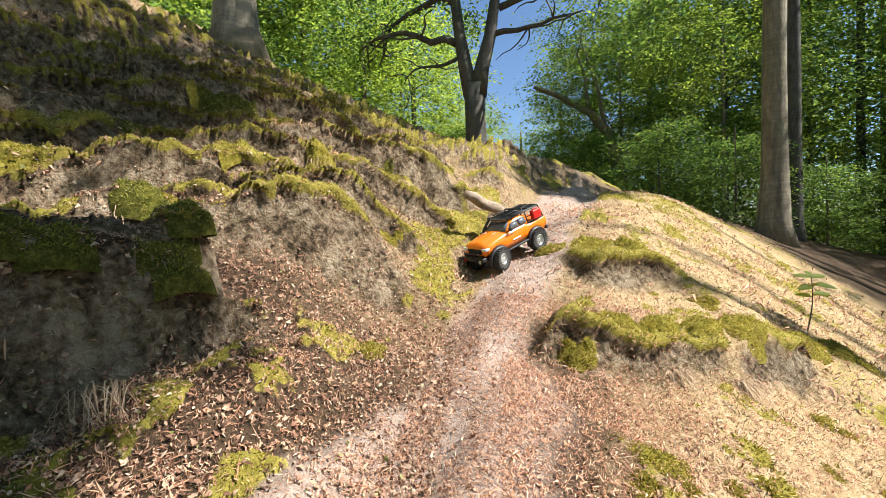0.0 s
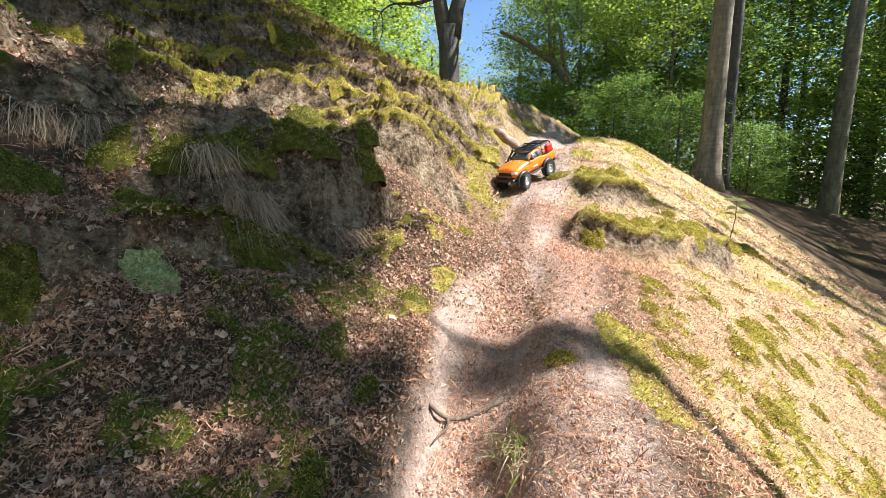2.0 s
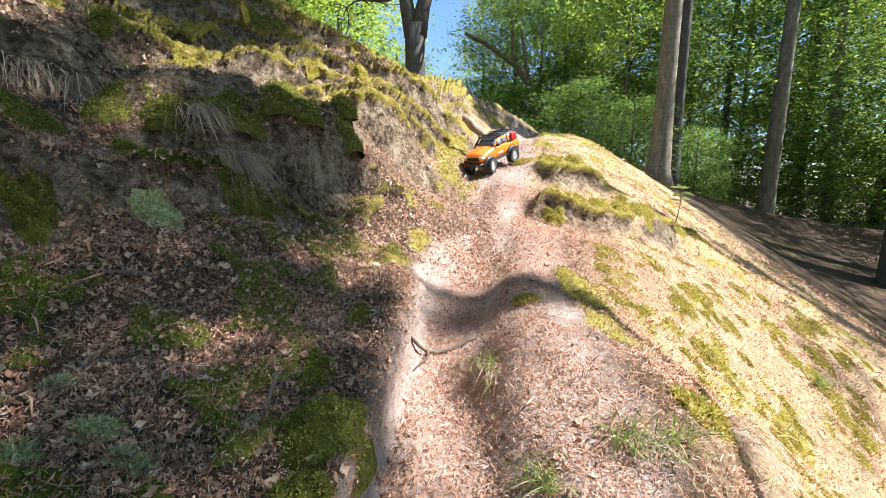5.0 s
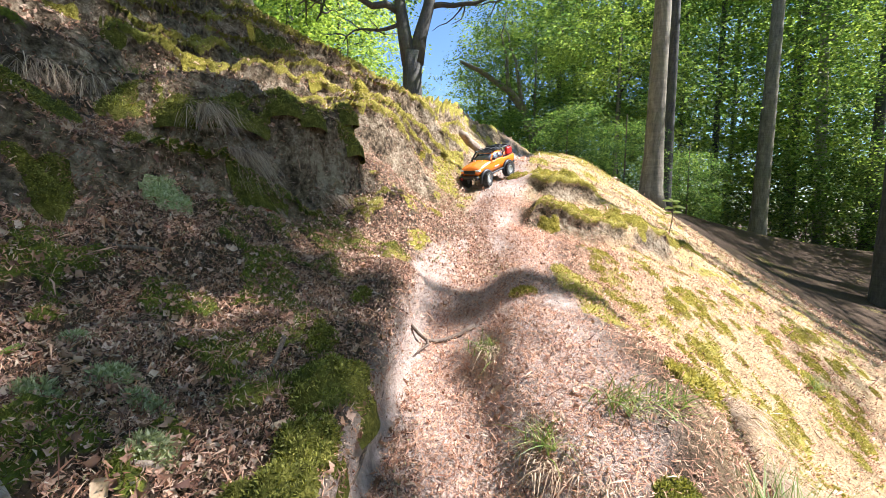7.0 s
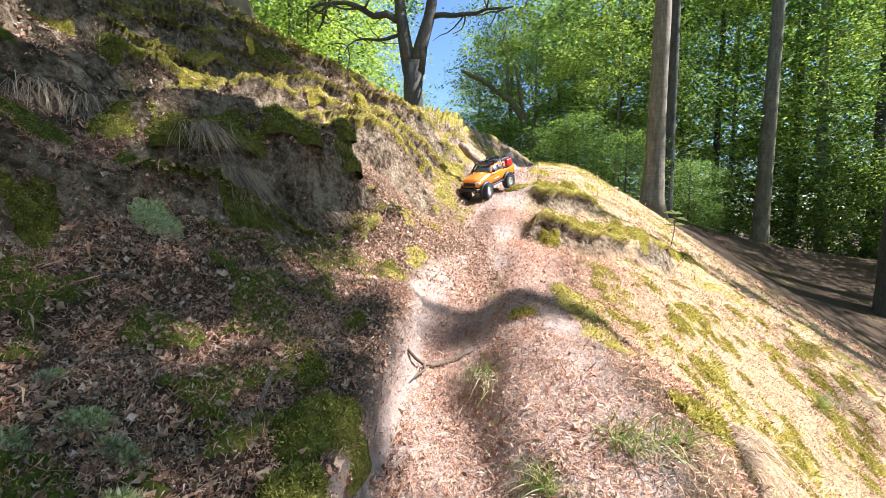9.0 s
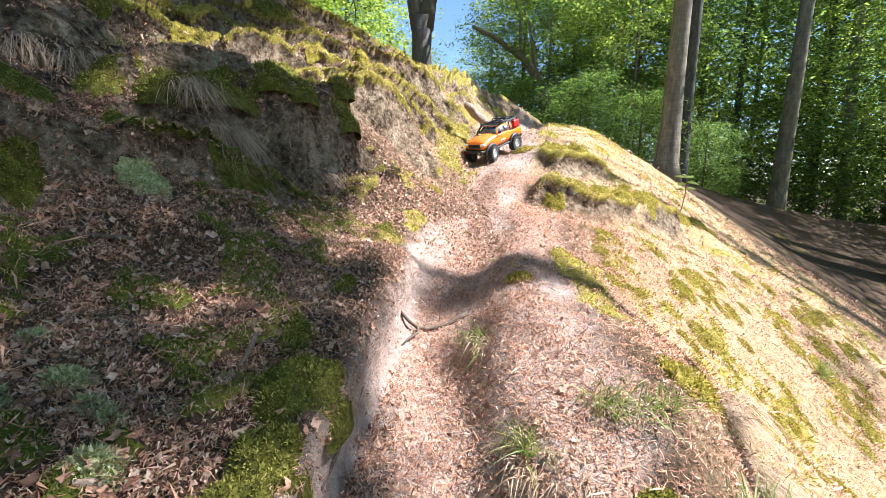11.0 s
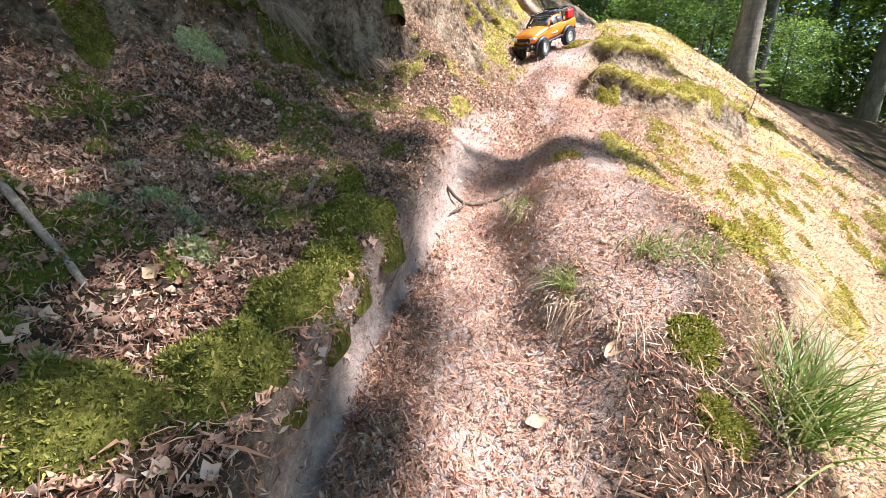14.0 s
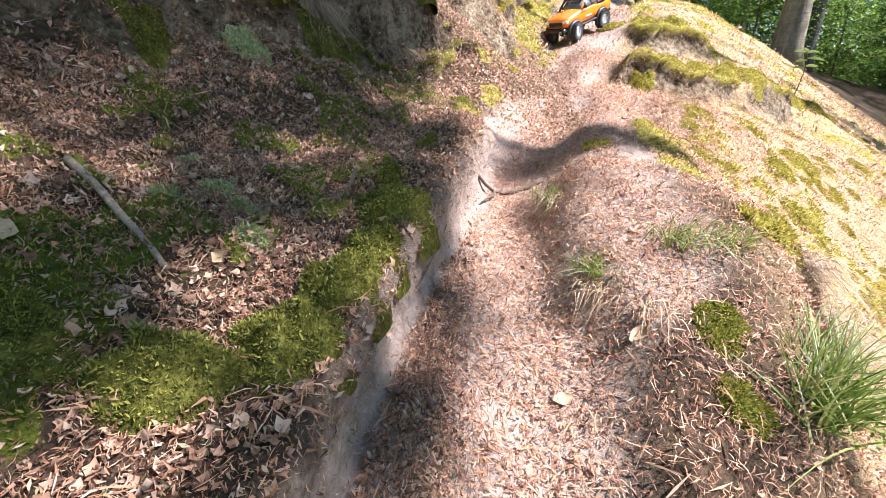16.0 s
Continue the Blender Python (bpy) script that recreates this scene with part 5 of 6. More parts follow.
def litter():
    rng = np.random.default_rng(4)

    def near(x, y):
        trail, moss, straw, rock, shade_green, wall, _ = zones(x, y)
        bare = bare_sand(x, y)
        on_trail = trail * (0.95 - 0.88 * bare)
        return np.clip(np.maximum(on_trail, (1 - trail) * (1 - 0.85 * moss) * (0.75 - 0.2 * straw * smooth01(trail_offset(x, y), 0.5, 0.85))) * (1 - (0.3 + 0.25 * smooth01(y, 0.6, 0.9)) * rock) * (1 - 0.9 * wall), 0, 1)

    pieces = []
    for count, area, length in ((110000, (-1.05, -0.2, -1.35, 0.25), 0.0078), (60000, (-0.25, 0.6, -1.35, 0.2), 0.0085), (24000, (-2.6, -0.4, 1.2, 3.2), 0.017), (80000, (-1.1, 0.95, 0.2, 1.5), 0.0095), (16000, (-1.8, -0.9, -1.0, 1.5), 0.013), (80000, (0.35, 2.2, -0.9, 1.5), 0.0105), (40000, (1.6, 4.0, -0.3, 3.0), 0.02), (16000, (-1.4, 1.8, 1.5, 3.2), 0.018), (7000, (-3.0, 3.5, 2.5, 6.0), 0.03)):
        x, y, z, n = scatter(rng, count, *area, near)
        half = rng.random(len(x)) < 0.5
        pieces.append(bits(rng, x[half], y[half], z[half], n[half], length, 0.21 if length < 0.01 else 0.3, 0.45, 0.65 if area[1] < 0 else 0.32))
        half = ~half
        pieces.append(bits(rng, x[half], y[half], z[half], n[half], length * 1.4, 0.11 if length < 0.01 else 0.18, 0.4, 0.8 if area[1] < 0 else 0.35))
    crumbs = []
    x, y, z, n = scatter(rng, 85000, -0.98, -0.18, -1.35, 0.45, near)
    crumbs.append(bits(rng, x, y, z, n, 0.0066, 0.33, 0.5, 0.9))
    x, y, z, n = scatter(rng, 50000, -1.6, 0.2, 0.3, 2.1, near)
    crumbs.append(bits(rng, x, y, z, n, 0.0115, 0.5, 0.4, 0.9))
    v, f = joined(crumbs)
    tagged(mesh_of("leaf_crumbs", v, f, CRUMBS), "curled pinkish-tan crumbs of dry leaf and moss", "leaf litter", kind="stuff")

    def on_trail(x, y):
        return zones(x, y)[0] * (1 - 0.95 * zones(x, y)[5] * (1 - smooth01(y, -0.1, 0.12))) * (1 - 0.92 * bare_sand(x, y))

    x, y, z, n = scatter(rng, 95000, -0.45, 0.65, -1.35, 1.6, on_trail)
    pieces.append(bits(rng, x, y, z, n, 0.0085, 0.17, 0.16, 0.28))
    v, f = joined(pieces)
    tagged(mesh_of("leaf_litter", v, f, LITTER), "reddish-brown scraps of dry beech leaf on the ground", "leaf litter", kind="stuff")
    # larger crumpled leaves
    pieces = []
    for count, area in ((700, (-1.2, -0.25, -1.35, 0.3)), (150, (-0.4, 0.9, -1.3, 1.4)), (300, (-1.4, 1.6, 0.5, 2.4))):
        x, y, z, n = scatter(rng, count, *area, near)
        pieces.append(bits(rng, x, y, z + 0.003, n, 0.0125, 0.5, 0.4, 0.7))
    v, f = joined(pieces)
    tagged(mesh_of("fallen_leaves", v, f, LITTER), "crumpled brown fallen leaves", "leaves", kind="stuff")
    # beech husks: little split cups
    places = [scatter(rng, count, *area, near) for count, area in ((11000, (-1.15, -0.2, -1.3, 0.4)), (2500, (-1.4, 0.3, 0.4, 1.8)), (700, (-0.3, 0.7, -1.2, 1.2)))]
    x, y, z, n = (np.concatenate([p[k] for p in places]) for k in range(4))
    v, f = husks(rng, x, y, z, n)
    tagged(mesh_of("beech_husks", v, f, HUSKS), "pale pinkish split beech husks strewn over the litter", "husks", kind="stuff")
    # needles and thin twigs
    pieces = []
    for count, area in ((5000, (-1.2, 0.3, -1.35, 0.4)), (2500, (-0.4, 1.2, -1.0, 1.6))):
        x, y, z, n = scatter(rng, count, *area, near)
        pieces.append(bits(rng, x, y, z + 0.003, n, 0.03, 0.06, 0.1, 0.3))
    v, f = joined(pieces)
    tagged(mesh_of("fine_twigs", v, f, LITTER), "fine dry twigs and stalks", "twigs", kind="stuff")


def blades(rng, p, n, length, width, lean):
    """Short pointed fronds standing on a surface, two faces each."""
    k = len(p)
    d = n + rng.normal(0, lean, (k, 3))
    d /= np.linalg.norm(d, axis=1)[:, None]
    s = np.cross(d, rng.normal(0, 1, (k, 3)))
    s /= np.linalg.norm(s, axis=1)[:, None]
    L = (length * rng.uniform(0.5, 1.3, k))[:, None]
    v = np.stack([p, p + d * L * 0.5 + s * width * 0.5, p + d * L, p + d * L * 0.5 - s * width * 0.5], 1).reshape(-1, 3)
    i = np.arange(k) * 4
    return v, np.stack([i, i + 1, i + 2, i + 3], 1)


def moss_carpet():
    rng = np.random.default_rng(6)

    def mossy(x, y):
        return smooth01(zones(x, y)[1] + 0.25 * fractal(x, y, 30, 8, 2), 0.35, 0.7)

    pieces = []
    for count, area, length in ((20000, (-0.2, 0.9, -1.35, 0.6), 0.012), (110000, (-1.6, 1.7, 0.2, 2.0), 0.0105), (45000, (-1.8, 2.6, 1.8, 4.2), 0.017), (20000, (0.6, 2.4, -0.4, 1.4), 0.016), (40000, (-2.6, -0.6, 1.6, 3.4), 0.015)):
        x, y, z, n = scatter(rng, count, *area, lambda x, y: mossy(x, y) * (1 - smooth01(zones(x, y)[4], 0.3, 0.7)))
        pieces.append(blades(rng, np.stack([x, y, z - 0.002], 1), n, length, length * 0.35, 0.55))
    v, f = joined(pieces)
    tagged(mesh_of("moss", v, f, FRONDS), "yellow-green feathery moss over the ledges", "moss", kind="stuff")
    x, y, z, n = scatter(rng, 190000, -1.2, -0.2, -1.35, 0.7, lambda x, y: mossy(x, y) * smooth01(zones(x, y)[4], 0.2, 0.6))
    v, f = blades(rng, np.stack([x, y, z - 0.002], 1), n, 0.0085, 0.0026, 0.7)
    tagged(mesh_of("green_moss", v, f, DARK_FRONDS), "green feathery moss, coloured darker for shade, between the litter of the bank", "moss", kind="stuff")


def straw_carpet():
    rng = np.random.default_rng(16)

    def dry(x, y):
        t, m, s, r = zones(x, y)[:4]
        return np.clip(s * (1 - t) * (1 - 0.6 * m), 0, 1) * 0.8

    pieces = []
    for count, area, length in ((26000, (0.25, 2.4, -0.9, 1.3), 0.013), (34000, (-0.4, 3.6, 1.0, 3.4), 0.022)):
        x, y, z, n = scatter(rng, count, *area, dry)
        pieces.append(blades(rng, np.stack([x, y, z - 0.002], 1), n + rng.normal(0, 0.6, n.shape), length, 0.003, 0.5))
    v, f = joined(pieces)
    tagged(mesh_of("dry_grass", v, f, DRY), "short straw-coloured dry grass on the sunny slope", "grass", kind="stuff")


litter()
moss_carpet()
straw_carpet()


def cushion(x, y, rx, ry, tall, mat, ground_mat, label, seed, turn=0.0, dense=900, frond=0.011, hang=1.3):
    """A raised cushion of moss with its fronds, on the slope."""
    rng = np.random.default_rng(seed)
    a = radians(turn)
    z0 = float(turf(x, y)[0])
    thing = empty("moss_cushion", pose(x, y, z0), label, "moss", "moss cushions")

    def shape(u, v):
        px, py = rx * (u * math.cos(a)) - ry * (v * math.sin(a)), rx * (u * math.sin(a)) + ry * (v * math.cos(a))
        r = np.hypot(u, v)
        edge = 1 + 0.42 * fractal(x * 9 + u, y * 9 + v, 2.2, seed)
        h = tall * np.clip(1 - (r / edge) ** 2, 0, 1) ** 0.7 * (0.8 + 0.5 * fractal(u + seed, v, 2.6, seed + 1, 3))
        d = np.hypot(px, py)
        g = np.clip(turf(x + px, y + py) - z0, -hang * d, 1.0 * d)
        return np.stack([px, py, g + h - 0.004], 1)

    rings, sides = 9, 26
    uu = np.concatenate([[0.0]] + [np.full(sides, (k + 1) / rings * 1.12) * np.cos(np.arange(sides) * 2 * math.pi / sides) for k in range(rings)])
    vv = np.concatenate([[0.0]] + [np.full(sides, (k + 1) / rings * 1.12) * np.sin(np.arange(sides) * 2 * math.pi / sides) for k in range(rings)])
    co = shape(uu, vv)
    out = np.hypot(co[-2 * sides:, 0], co[-2 * sides:, 1])
    hem = np.clip(turf(x + co[-2 * sides:, 0], y + co[-2 * sides:, 1]) - z0, -hang * out, 1.0 * out)
    co[-2 * sides:, 2] = np.minimum(co[-2 * sides:, 2], hem + 0.004)
    below = turf(x + co[-sides:, 0], y + co[-sides:, 1]) - z0
    co[-sides:, 2] = np.maximum(np.minimum(below, hem[-sides:]) - 0.012, hem[-sides:] - 0.035)
    bm = bmesh.new()
    vs = [bm.verts.new(p) for p in co]
    for k in range(sides):
        bm.faces.new((vs[0], vs[1 + k], vs[1 + (k + 1) % sides]))
        for r in range(rings - 1):
            o = 1 + r * sides
            bm.faces.new((vs[o + k], vs[o + sides + k], vs[o + sides + (k + 1) % sides], vs[o + (k + 1) % sides]))
    part("mound", bm, ground_mat, thing)
    count = int(dense * max(1.0, rx * ry / 0.006))
    r, t = np.sqrt(rng.random(count)) * 0.98, rng.uniform(0, 2 * math.pi, count)
    u, v = r * np.cos(t), r * np.sin(t)
    p = shape(u, v)
    e = 0.05
    du, dv = shape(u + e, v) - shape(u - e, v), shape(u, v + e) - shape(u, v - e)
    n = np.cross(du, dv)
    n /= np.linalg.norm(n, axis=1)[:, None] + 1e-9
    bv, bf = blades(rng, p - n * 0.002, n, frond, frond * 0.32, 0.6)
    tagged(mesh_of("nap", bv, bf, mat, thing), kind="stuff")


def tuft(x, y, tall, count, mat, label, seed, droop=(0.0, 0.0), fan=0.55, stiff=0.4, width=0.0042, roots=0.025):
    """A tuft of grass: arching blades that grow from one spot and hang the way of droop."""
    rng = np.random.default_rng(seed)
    thing = empty("grass_tuft", pose(x, y, float(turf(x, y)[0]) - 0.005), label, "grass", "grass tufts")
    start = rng.normal(0, roots, (count, 3)) * np.array([1, 1, 0.15])
    way = rng.normal(0, fan, (count, 3))
    way[:, 2] = rng.uniform(0.5, 1.2, count) * stiff * 2
    way[:, :2] += np.array(droop) * 0.6
    way /= np.linalg.norm(way, axis=1)[:, None]
    L = tall * rng.uniform(0.45, 1.15, count)
    side = np.cross(way, np.array([0, 0, 1.0]) + rng.normal(0, 0.3, (count, 3)))
    side /= np.linalg.norm(side, axis=1)[:, None]
    pull = np.array([droop[0], droop[1], -1.0]) * (1.25 - stiff)
    rows = []
    steps = 5
    for k in range(steps + 1):
        s = k / steps
        c = start + way * (L * s)[:, None] + pull * (L * s**1.6 * (1.35 - stiff))[:, None]
        w = width * (1 - s * 0.92)
        rows.append((c - side * w * 0.5, c + side * w * 0.5))
    v = np.stack([q for row in rows for q in row], 1).reshape(-1, 3)
    i = np.arange(count) * (2 * (steps + 1))
    f = np.concatenate([np.stack([i + 2 * k, i + 2 * k + 1, i + 2 * k + 3, i + 2 * k + 2], 1) for k in range(steps)])
    tagged(mesh_of("clump", v, f, mat, thing), kind="stuff")


def stick(points, r, mat, label, seed=1, name="stick", forks=(), lift=0.6):
    """A dead stick that lies on the ground along points of the plan."""
    line = []
    for (x0, y0), (x1, y1) in zip(points[:-1], points[1:]):
        for k in range(4):
            s = k / 4
            x, y = x0 + (x1 - x0) * s, y0 + (y1 - y0) * s
            line.append(Vector((x + 0.003 * math.sin(9 * s + seed), y, height(x, y) + r * lift)))
    x, y = points[-1]
    line.append(Vector((x, y, height(x, y) + r * lift)))
    # a stick is stiffer than the ground under it
    for _ in range(3):
        line = [line[0]] + [(a + b * 2 + c) / 4 for a, b, c in zip(line[:-2], line[1:-1], line[2:])] + [line[-1]]
    o = line[0].copy()
    bm = bmesh.new()
    n = len(line)
    tube(bm, [p - o for p in line], [r * (1 - 0.5 * k / n) for k in range(n)], 9, 0.25)
    for at, way, length in forks:
        p = line[int(at * (n - 1))] - o
        twig = [p + Vector(way) * length * q + Vector((0.01 * math.sin(5 * q), 0, -0.01 * q)) for q in (0, 0.35, 0.7, 1)]
        tube(bm, twig, [r * 0.55, r * 0.45, r * 0.35, r * 0.2], 7, 0.2)
    ob = part(name, bm, mat)
    ob.location = o
    return tagged(ob, label, "stick" if name == "stick" else name)


BRIGHT_MOSS = "bright yellow-green moss cushion on the sunny slope"
SHADE_MOSS = "green feathery moss cushion coloured darker for the shaded bank"
PALE = "pale grey-green lichen cushion among the litter"
for k, (x, y, rx, ry, tall, turn) in enumerate(((0.16, 0.06, 0.045, 0.03, 0.02, 0), (0.61, 1.17, 0.065, 0.04, 0.04, 0), (0.78, 1.27, 0.10, 0.045, 0.045, 10), (0.93, 1.34, 0.09, 0.05, 0.04, 20), (1.12, 1.42, 0.10, 0.05, 0.05, 30), (1.32, 1.53, 0.12, 0.06, 0.06, 30), (1.72, 1.78, 0.13, 0.07, 0.06, 30), (1.95, 1.92, 0.12, 0.07, 0.05, 30), (0.62, 1.93, 0.09, 0.05, 0.04, 0), (0.83, 1.93, 0.12, 0.06, 0.05, 10), (1.02, 1.95, 0.10, 0.05, 0.05, 20), (-0.56, 0.33, 0.05, 0.04, 0.035, 0), (-0.05, 1.0, 0.06, 0.035, 0.02, 70), (0.95, 0.48, 0.08, 0.05, 0.025, 20), (0.72, 0.72, 0.08, 0.05, 0.02, 10), (1.2, 0.75, 0.1, 0.06, 0.025, 20), (0.9, 0.25, 0.07, 0.05, 0.025, 10), (0.5, -0.36, 0.06, 0.05, 0.03, 0), (0.4, -0.42, 0.07, 0.05, 0.03, 0))):
    cushion(x, y, rx, ry, tall, FRONDS, MOSS_MAT, BRIGHT_MOSS, 500 + k, turn, 900)
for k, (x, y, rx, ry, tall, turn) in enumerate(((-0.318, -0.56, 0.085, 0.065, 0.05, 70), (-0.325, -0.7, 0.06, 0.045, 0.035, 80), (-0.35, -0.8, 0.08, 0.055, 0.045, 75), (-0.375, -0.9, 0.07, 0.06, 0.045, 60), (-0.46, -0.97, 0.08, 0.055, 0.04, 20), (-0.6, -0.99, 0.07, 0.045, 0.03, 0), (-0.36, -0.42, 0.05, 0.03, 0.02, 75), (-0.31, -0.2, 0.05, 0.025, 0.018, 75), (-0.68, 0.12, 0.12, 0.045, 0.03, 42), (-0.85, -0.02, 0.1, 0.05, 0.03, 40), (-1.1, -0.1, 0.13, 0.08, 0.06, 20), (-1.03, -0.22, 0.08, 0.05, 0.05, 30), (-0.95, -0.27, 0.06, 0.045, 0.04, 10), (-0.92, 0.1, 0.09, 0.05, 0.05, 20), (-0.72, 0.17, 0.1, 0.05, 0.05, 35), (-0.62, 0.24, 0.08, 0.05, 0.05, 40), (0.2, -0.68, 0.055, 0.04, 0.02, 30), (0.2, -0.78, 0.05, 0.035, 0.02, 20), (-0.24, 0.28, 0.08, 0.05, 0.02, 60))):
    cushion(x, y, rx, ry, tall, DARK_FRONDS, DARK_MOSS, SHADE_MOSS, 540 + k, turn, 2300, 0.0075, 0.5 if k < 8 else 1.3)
for k, (x, y, rx) in enumerate(((-0.605, -0.62, 0.032), (-0.555, -0.655, 0.018), (-0.53, -0.66, 0.02), (-0.485, -0.745, 0.028), (-0.66, -0.68, 0.03), (-0.52, -0.93, 0.02), (-0.78, -0.12, 0.06), (-0.7, -0.55, 0.025), (-0.43, -0.56, 0.014))):
    cushion(x, y, rx, rx * 0.8, rx * 0.5, LICHEN, LICHEN_MAT, PALE, 570 + k, 0, 600)

# soft patches of moss merging over the sunny slope
sown = random.Random(31)
for k in range(230):
    x, y = sown.uniform(0.5, 2.7), sown.uniform(-0.25, 1.9)
    if x < 0.42 + 0.25 * max(0.0, y) or height(x, y) < -0.75:
        continue
    if fractal(np.array([x]), np.array([y]), 1.9, 19, 2)[0] < -0.12:
        continue
    size = sown.uniform(0.022, 0.05) * (1.0 if x < 1.6 else 1.5)
    cushion(x, y, size, size * sown.uniform(0.6, 0.9), size * sown.uniform(0.3, 0.5), FRONDS, MOSS_MAT, BRIGHT_MOSS, 700 + k, sown.uniform(0, 180), 450, 0.011)

rim = random.Random(77)
for k in (3, 4, 5, 6, 11, 12, 13, 14):
    line = LEDGES[k][3]
    for (ax, ay), (bx, by) in zip(line[:-1], line[1:]):
        span = math.hypot(bx - ax, by - ay)
        nx, ny = -(by - ay) / span, (bx - ax) / span
        for q in range(max(1, round(span / 0.13))):
            s = (q + rim.random()) / max(1, round(span / 0.13))
            back = 0.09 if k in (4, 5) else 0.03 if k == 3 else 0.05
            x, y = ax + (bx - ax) * s + nx * back, ay + (by - ay) * s + ny * back
            if (rim.random() < 0.5 or k == 3) and x > -1.75:
                # two ledges and a random few carry the moss coloured darker for shade
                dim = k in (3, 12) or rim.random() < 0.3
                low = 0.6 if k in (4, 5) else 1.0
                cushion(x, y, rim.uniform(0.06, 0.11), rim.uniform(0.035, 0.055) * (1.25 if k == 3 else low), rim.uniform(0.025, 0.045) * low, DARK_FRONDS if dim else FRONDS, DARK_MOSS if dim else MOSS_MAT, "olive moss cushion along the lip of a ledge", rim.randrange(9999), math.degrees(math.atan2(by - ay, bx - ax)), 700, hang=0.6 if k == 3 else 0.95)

HANG = "hanging tuft of bleached dry grass on a ledge"
for k, (x, y, tall, count, droop) in enumerate(((-0.78, 0.3, 0.085, 240, (0.45, -0.6)), (-0.86, 0.27, 0.08, 160, (0.45, -0.6)), (-1.13, 0.45, 0.07, 160, (0.45, -0.6)), (-1.27, 0.34, 0.08, 200, (0.45, -0.6)), (-1.36, 0.26, 0.08, 170, (0.45, -0.6)), (-0.87, 0.97, 0.06, 130, (0.45, -0.5)), (-1.4, 1.7, 0.08, 140, (0.45, -0.5)), (-0.53, 0.5, 0.06, 60, (0.5, -0.4)), (-0.52, 1.72, 0.14, 150, (0.3, -0.3)), (-0.32, 2.2, 0.16, 150, (0.3, -0.3)), (1.2, 1.33, 0.1, 130, (0.2, -0.5)), (0.95, 1.24, 0.08, 100, (0.1, -0.5)), (0.53, -0.42, 0.14, 240, (0.35, -0.45)), (0.63, -0.36, 0.12, 150, (0.4, -0.4)), (0.05, -0.57, 0.06, 90, (-0.35, -0.4)), (0.12, -0.64, 0.06, 80, (-0.2, -0.5)), (0.56, -0.29, 0.13, 260, (0.3, -0.35)), (0.5, -0.36, 0.1, 160, (0.3, -0.4)), (0.03, -0.2, 0.06, 130, (-0.4, -0.35)))):
    over = 1.0 if k < 8 else 0.0
    tuft(x + 0.03 * over, y - 0.026 * over, tall * (1 + 0.35 * over), int(count * 1.5), BLEACHED, HANG, 600 + k, droop if k < 8 else (droop[0] * 0.6, droop[1] * 0.6), 0.5 if k < 8 else 0.3, 0.12 if k < 8 else 0.2, 0.0022 if k > 11 else 0.0032, 0.03 if k < 10 else 0.025)
for k, (x, y, tall, count, droop, label) in enumerate(((0.33, -0.74, 0.26, 260, (0.25, 0.1), "large tuft of long green grass below the hump"), (0.36, -0.66, 0.2, 120, (0.3, 0.15), "large tuft of long green grass below the hump"), (0.05, -0.54, 0.09, 90, (-0.2, -0.2), "small green grass tuft on the hump"), (0.2, -0.5, 0.1, 120, (0.1, -0.3), "small green grass tuft on the hump"), (0.28, -0.5, 0.09, 90, (0.2, -0.3), "small green grass tuft on the hump"), (0.02, -0.18, 0.08, 130, (-0.3, -0.3), "little tuft of grass at the trench's edge"), (1.75, 0.62, 0.16, 120, (0.1, -0.1), "green grass tuft on the sunny slope"), (0.57, -0.4, 0.09, 60, (0.1, -0.1), "small green grass tuft on the hump"), (-1.2, 0.52, 0.1, 70, (0.2, -0.2), "green grass tuft on the bank"))):
    tuft(x, y, tall, count, GREEN, label, 640 + k, droop, stiff=0.62, width=0.0026 if k else 0.0036)

stick(((0.005, 0.03), (-0.09, 0.0), (-0.19, -0.05)), 0.0085, TWIG, "dark crooked stick across the trench", 2, forks=((0.75, (-0.3, -1, 0), 0.09),))
stick(((-0.17, 0.04), (-0.205, -0.1), (-0.235, -0.3), (-0.262, -0.5), (-0.28, -0.62)), 0.006, TWIG, "long thin root running down the trench wall", 3, "root")
stick(((-0.19, -0.02), (-0.215, -0.14), (-0.245, -0.28)), 0.005, TWIG, "thin root beside the trench wall", 8, "root")
stick(((-0.76, -0.72), (-0.64, -0.785), (-0.545, -0.845)), 0.0065, DEADWOOD, "pale bark-stripped stick on the leaf litter", 4, lift=1.3)
stick(((-0.47, -0.755), (-0.51, -0.79)), 0.005, DEADWOOD, "short pale stick on the leaf litter", 5)
stick(((-0.5, -0.42), (-0.6, -0.47), (-0.68, -0.46)), 0.004, TWIG, "thin brown twig on the litter", 6)
stick(((-0.42, -0.46), (-0.415, -0.56)), 0.005, TWIG, "thin brown twig on the litter", 7)
stick(((-0.72, -0.28), (-0.82, -0.34)), 0.006, TWIG, "thin brown twig on the litter", 9)
stick(((-0.98, 0.1), (-0.86, 0.06)), 0.009, DEADWOOD, "short pale stick on the leaf litter", 10)
stick(((-1.55, 1.55), (-1.3, 1.5)), 0.016, DEADWOOD, "grey weathered branch on the upper bank", 11)
stick(((-3.1, 2.4), (-2.7, 2.35), (-2.3, 2.5)), 0.06, DEADWOOD, "thick grey root snaking over the upper bank", 13, "root")
stick(((0.25, -0.18), (0.3, -0.12)), 0.003, TWIG, "thin brown twig on the litter", 14)


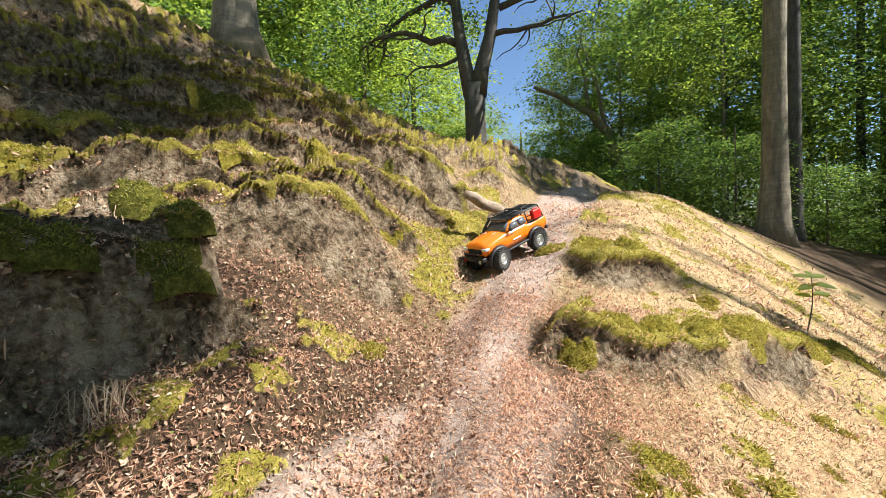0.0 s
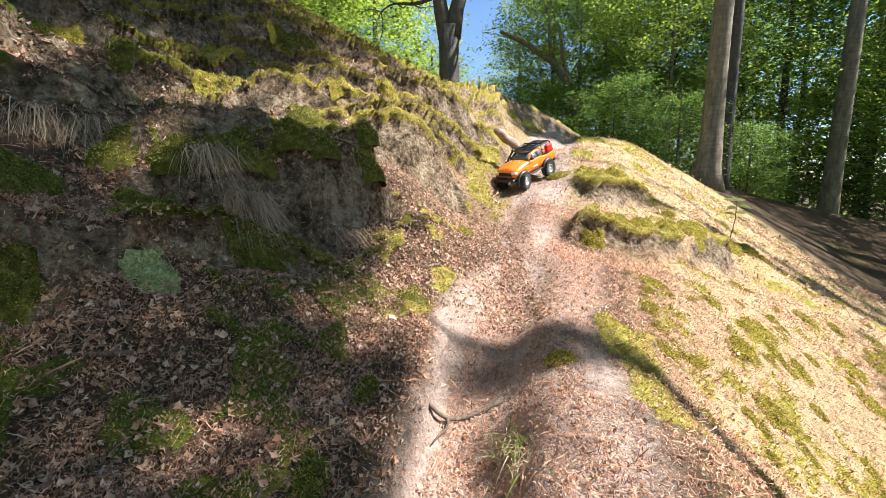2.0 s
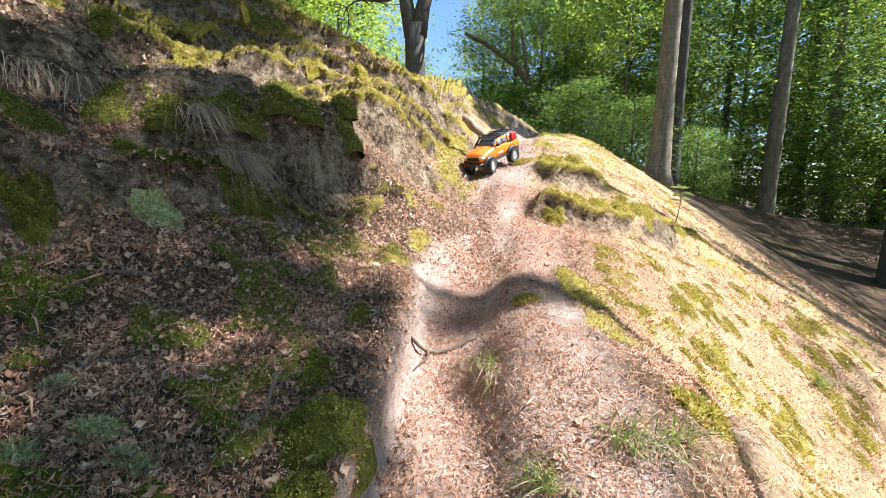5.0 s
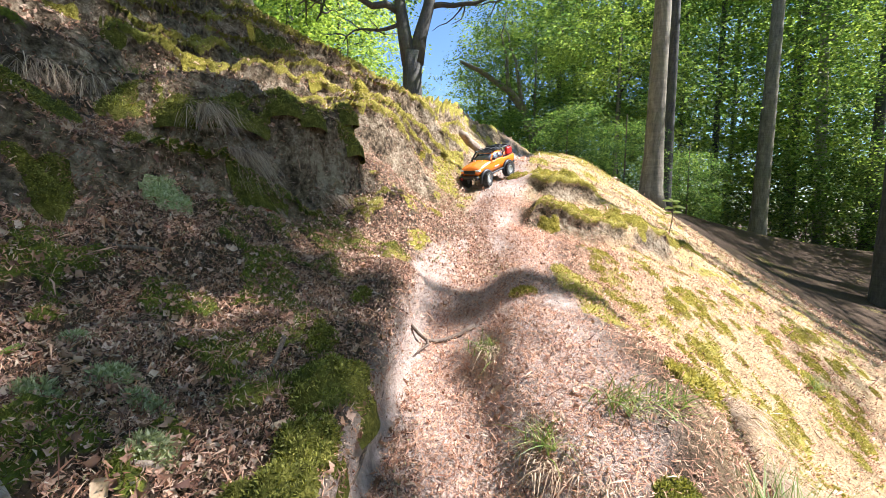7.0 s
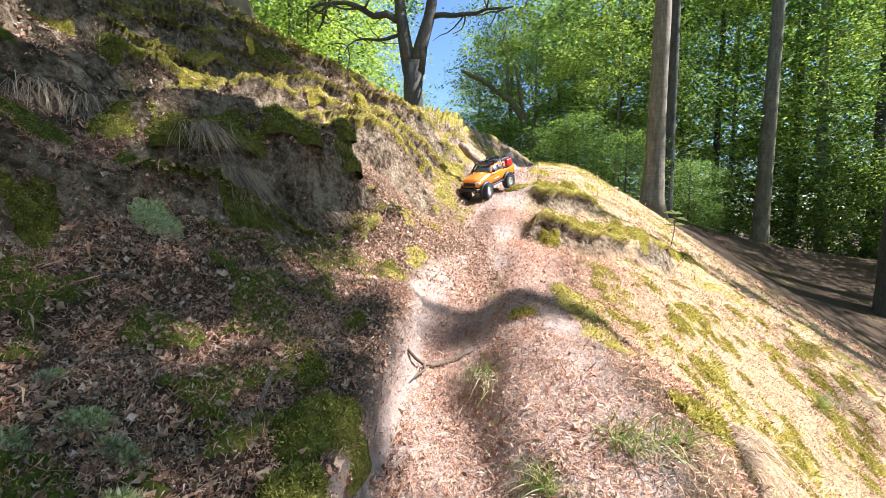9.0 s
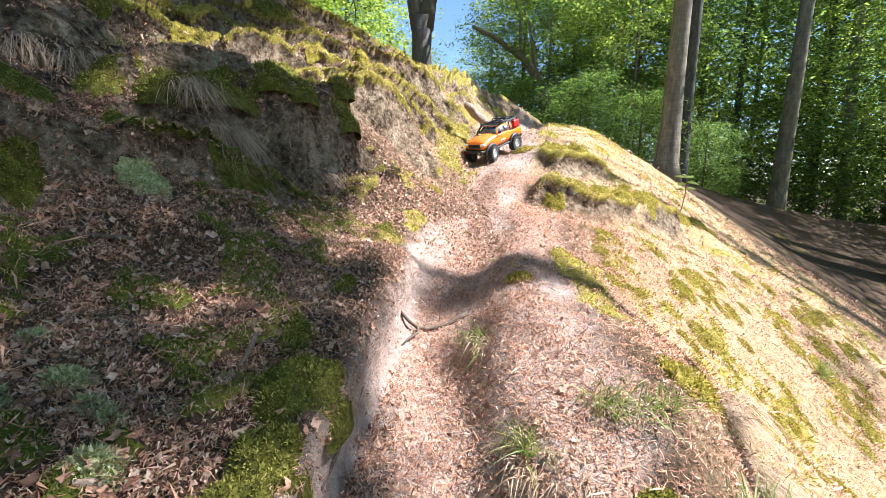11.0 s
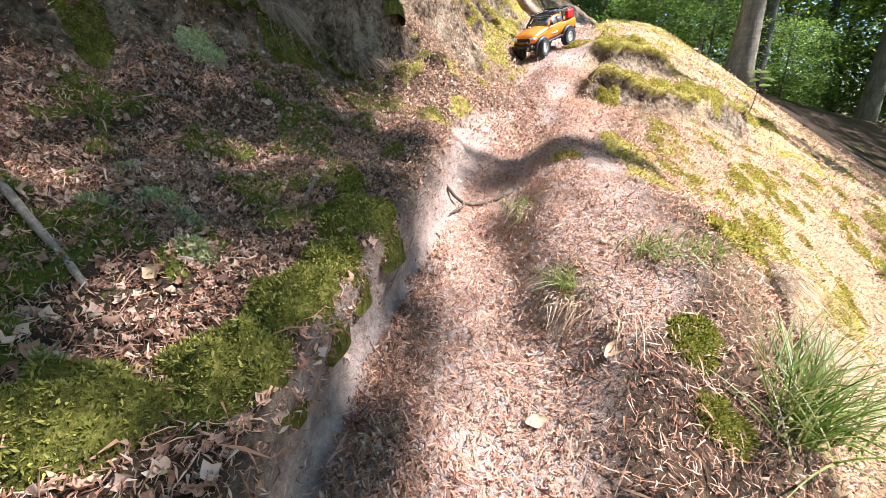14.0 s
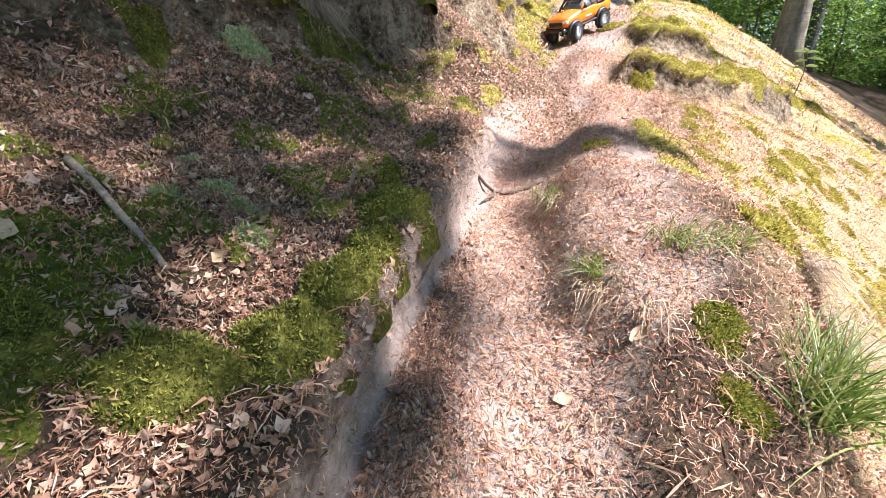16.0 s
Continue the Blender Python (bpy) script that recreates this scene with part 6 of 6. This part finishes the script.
def log():
    """The grey fallen log beside the top of the trail."""
    a, b = Vector((0.2, 1.95, 0.0)), Vector((0.5, 2.46, 0.0))
    bm = bmesh.new()
    line = []
    for k in range(9):
        p = a.lerp(b, k / 8)
        p.z = 0.86 + (0.72 - 0.86) * k / 8 + 0.01 * math.sin(2 * k)
        line.append(p - a)
    tube(bm, line, [0.022, 0.03, 0.031, 0.032, 0.031, 0.033, 0.033, 0.032, 0.025], 14, 0.25)
    ob = part("log", bm, DEADWOOD)
    ob.location = a
    tagged(ob, "grey weathered log lying beside the top of the trail", "log")


log()


def sapling(x, y, tall):
    z = height(x, y)
    thing = empty("sapling", pose(x, y, z), "slender young sapling with a few bright leaves", "sapling")
    bm = bmesh.new()
    stem = [Vector((0.03 * math.sin(2.2 * s), 0.01 * s, tall * s)) for s in (-0.05, 0.25, 0.5, 0.75, 1.0)]
    tube(bm, stem, [0.004, 0.0035, 0.003, 0.0025, 0.002], 6)
    part("stem", bm, TWIG, thing)
    for s, ang, size in ((0.97, 15, 0.13), (0.98, 165, 0.13), (0.85, 335, 0.16), (0.82, 200, 0.14), (0.66, 5, 0.14), (0.62, 160, 0.12), (1.0, 90, 0.09)):
        bm = bmesh.new()
        turn = pose(0.03 * math.sin(2.2 * s), 0.01 * s, tall * s, 26) @ pose(0, 0, 0, 0, -12, ang) @ Matrix.Scale(0.62, 4)
        left, mid, right = [], [], []
        for k in range(6):
            t = k / 5
            w = 0.26 * math.sin(math.pi * min(1, t * 0.93 + 0.07)) * size
            bend = -0.25 * t * t * size
            left.append(bm.verts.new(turn @ Vector((t * size, w, bend + 0.12 * w))))
            mid.append(bm.verts.new(turn @ Vector((t * size, 0, bend))))
            right.append(bm.verts.new(turn @ Vector((t * size, -w, bend + 0.12 * w))))
        for k in range(5):
            bm.faces.new((left[k], mid[k], mid[k + 1], left[k + 1]))
            bm.faces.new((mid[k], right[k], right[k + 1], mid[k + 1]))
        part("leaf", bm, BRIGHT_LEAVES, thing)


sapling(1.86, 2.0, 0.27)


def single_leaf(x, y, size, mat, label, seed):
    """A curled dead leaf of its own."""
    n = uphill(x, y)
    turn = n.to_track_quat("Z", "Y").to_matrix().to_4x4()
    bm = bmesh.new()
    grid = []
    for i in range(6):
        t = i / 5
        w = 0.33 * size * math.sin(math.pi * (0.06 + 0.88 * t)) ** 0.8
        for s in (-1, -0.5, 0, 0.5, 1):
            grid.append(bm.verts.new((t * size - size / 2, s * w * (1 + 0.12 * math.sin(9 * t + seed)), 0.006 + 0.22 * size * (t - 0.5) ** 2 + 0.1 * size * s * s + 0.01 * size * math.sin(7 * t * s))))
    for i in range(5):
        for j in range(4):
            bm.faces.new((grid[i * 5 + j], grid[i * 5 + j + 1], grid[i * 5 + j + 6], grid[i * 5 + j + 5]))
    ob = part("fallen_leaf", bm, mat)
    ob.matrix_world = Matrix.Translation((x, y, height(x, y))) @ turn @ pose(0, 0, 0, 0, 0, seed * 70)
    tagged(ob, label, "leaf", "fallen leaves")


TAN = plain("tan_leaf", (0.5, 0.34, 0.2), 0.7, vary=0.3, scale=90)
for k, (x, y, size, mat) in enumerate(((-0.6, 0.05, 0.045, RUSSET), (-0.365, -0.66, 0.03, TAN), (-0.04, -0.765, 0.03, TAN), (0.08, -0.7, 0.035, TAN), (-0.35, -0.3, 0.03, TAN), (0.0, -0.35, 0.03, TAN), (-0.73, -0.62, 0.035, GREEN), (0.9, 0.45, 0.035, TAN), (1.45, 0.3, 0.035, TAN), (-0.5, -0.8, 0.028, TAN), (-0.68, -0.9, 0.034, TAN), (-0.3, -1.02, 0.03, TAN))):
    single_leaf(x, y, size, mat, "single curled russet leaf on the bank" if mat is RUSSET else ("single fresh green leaf on the litter" if mat is GREEN else "single curled tan leaf on the ground"), k + 1)
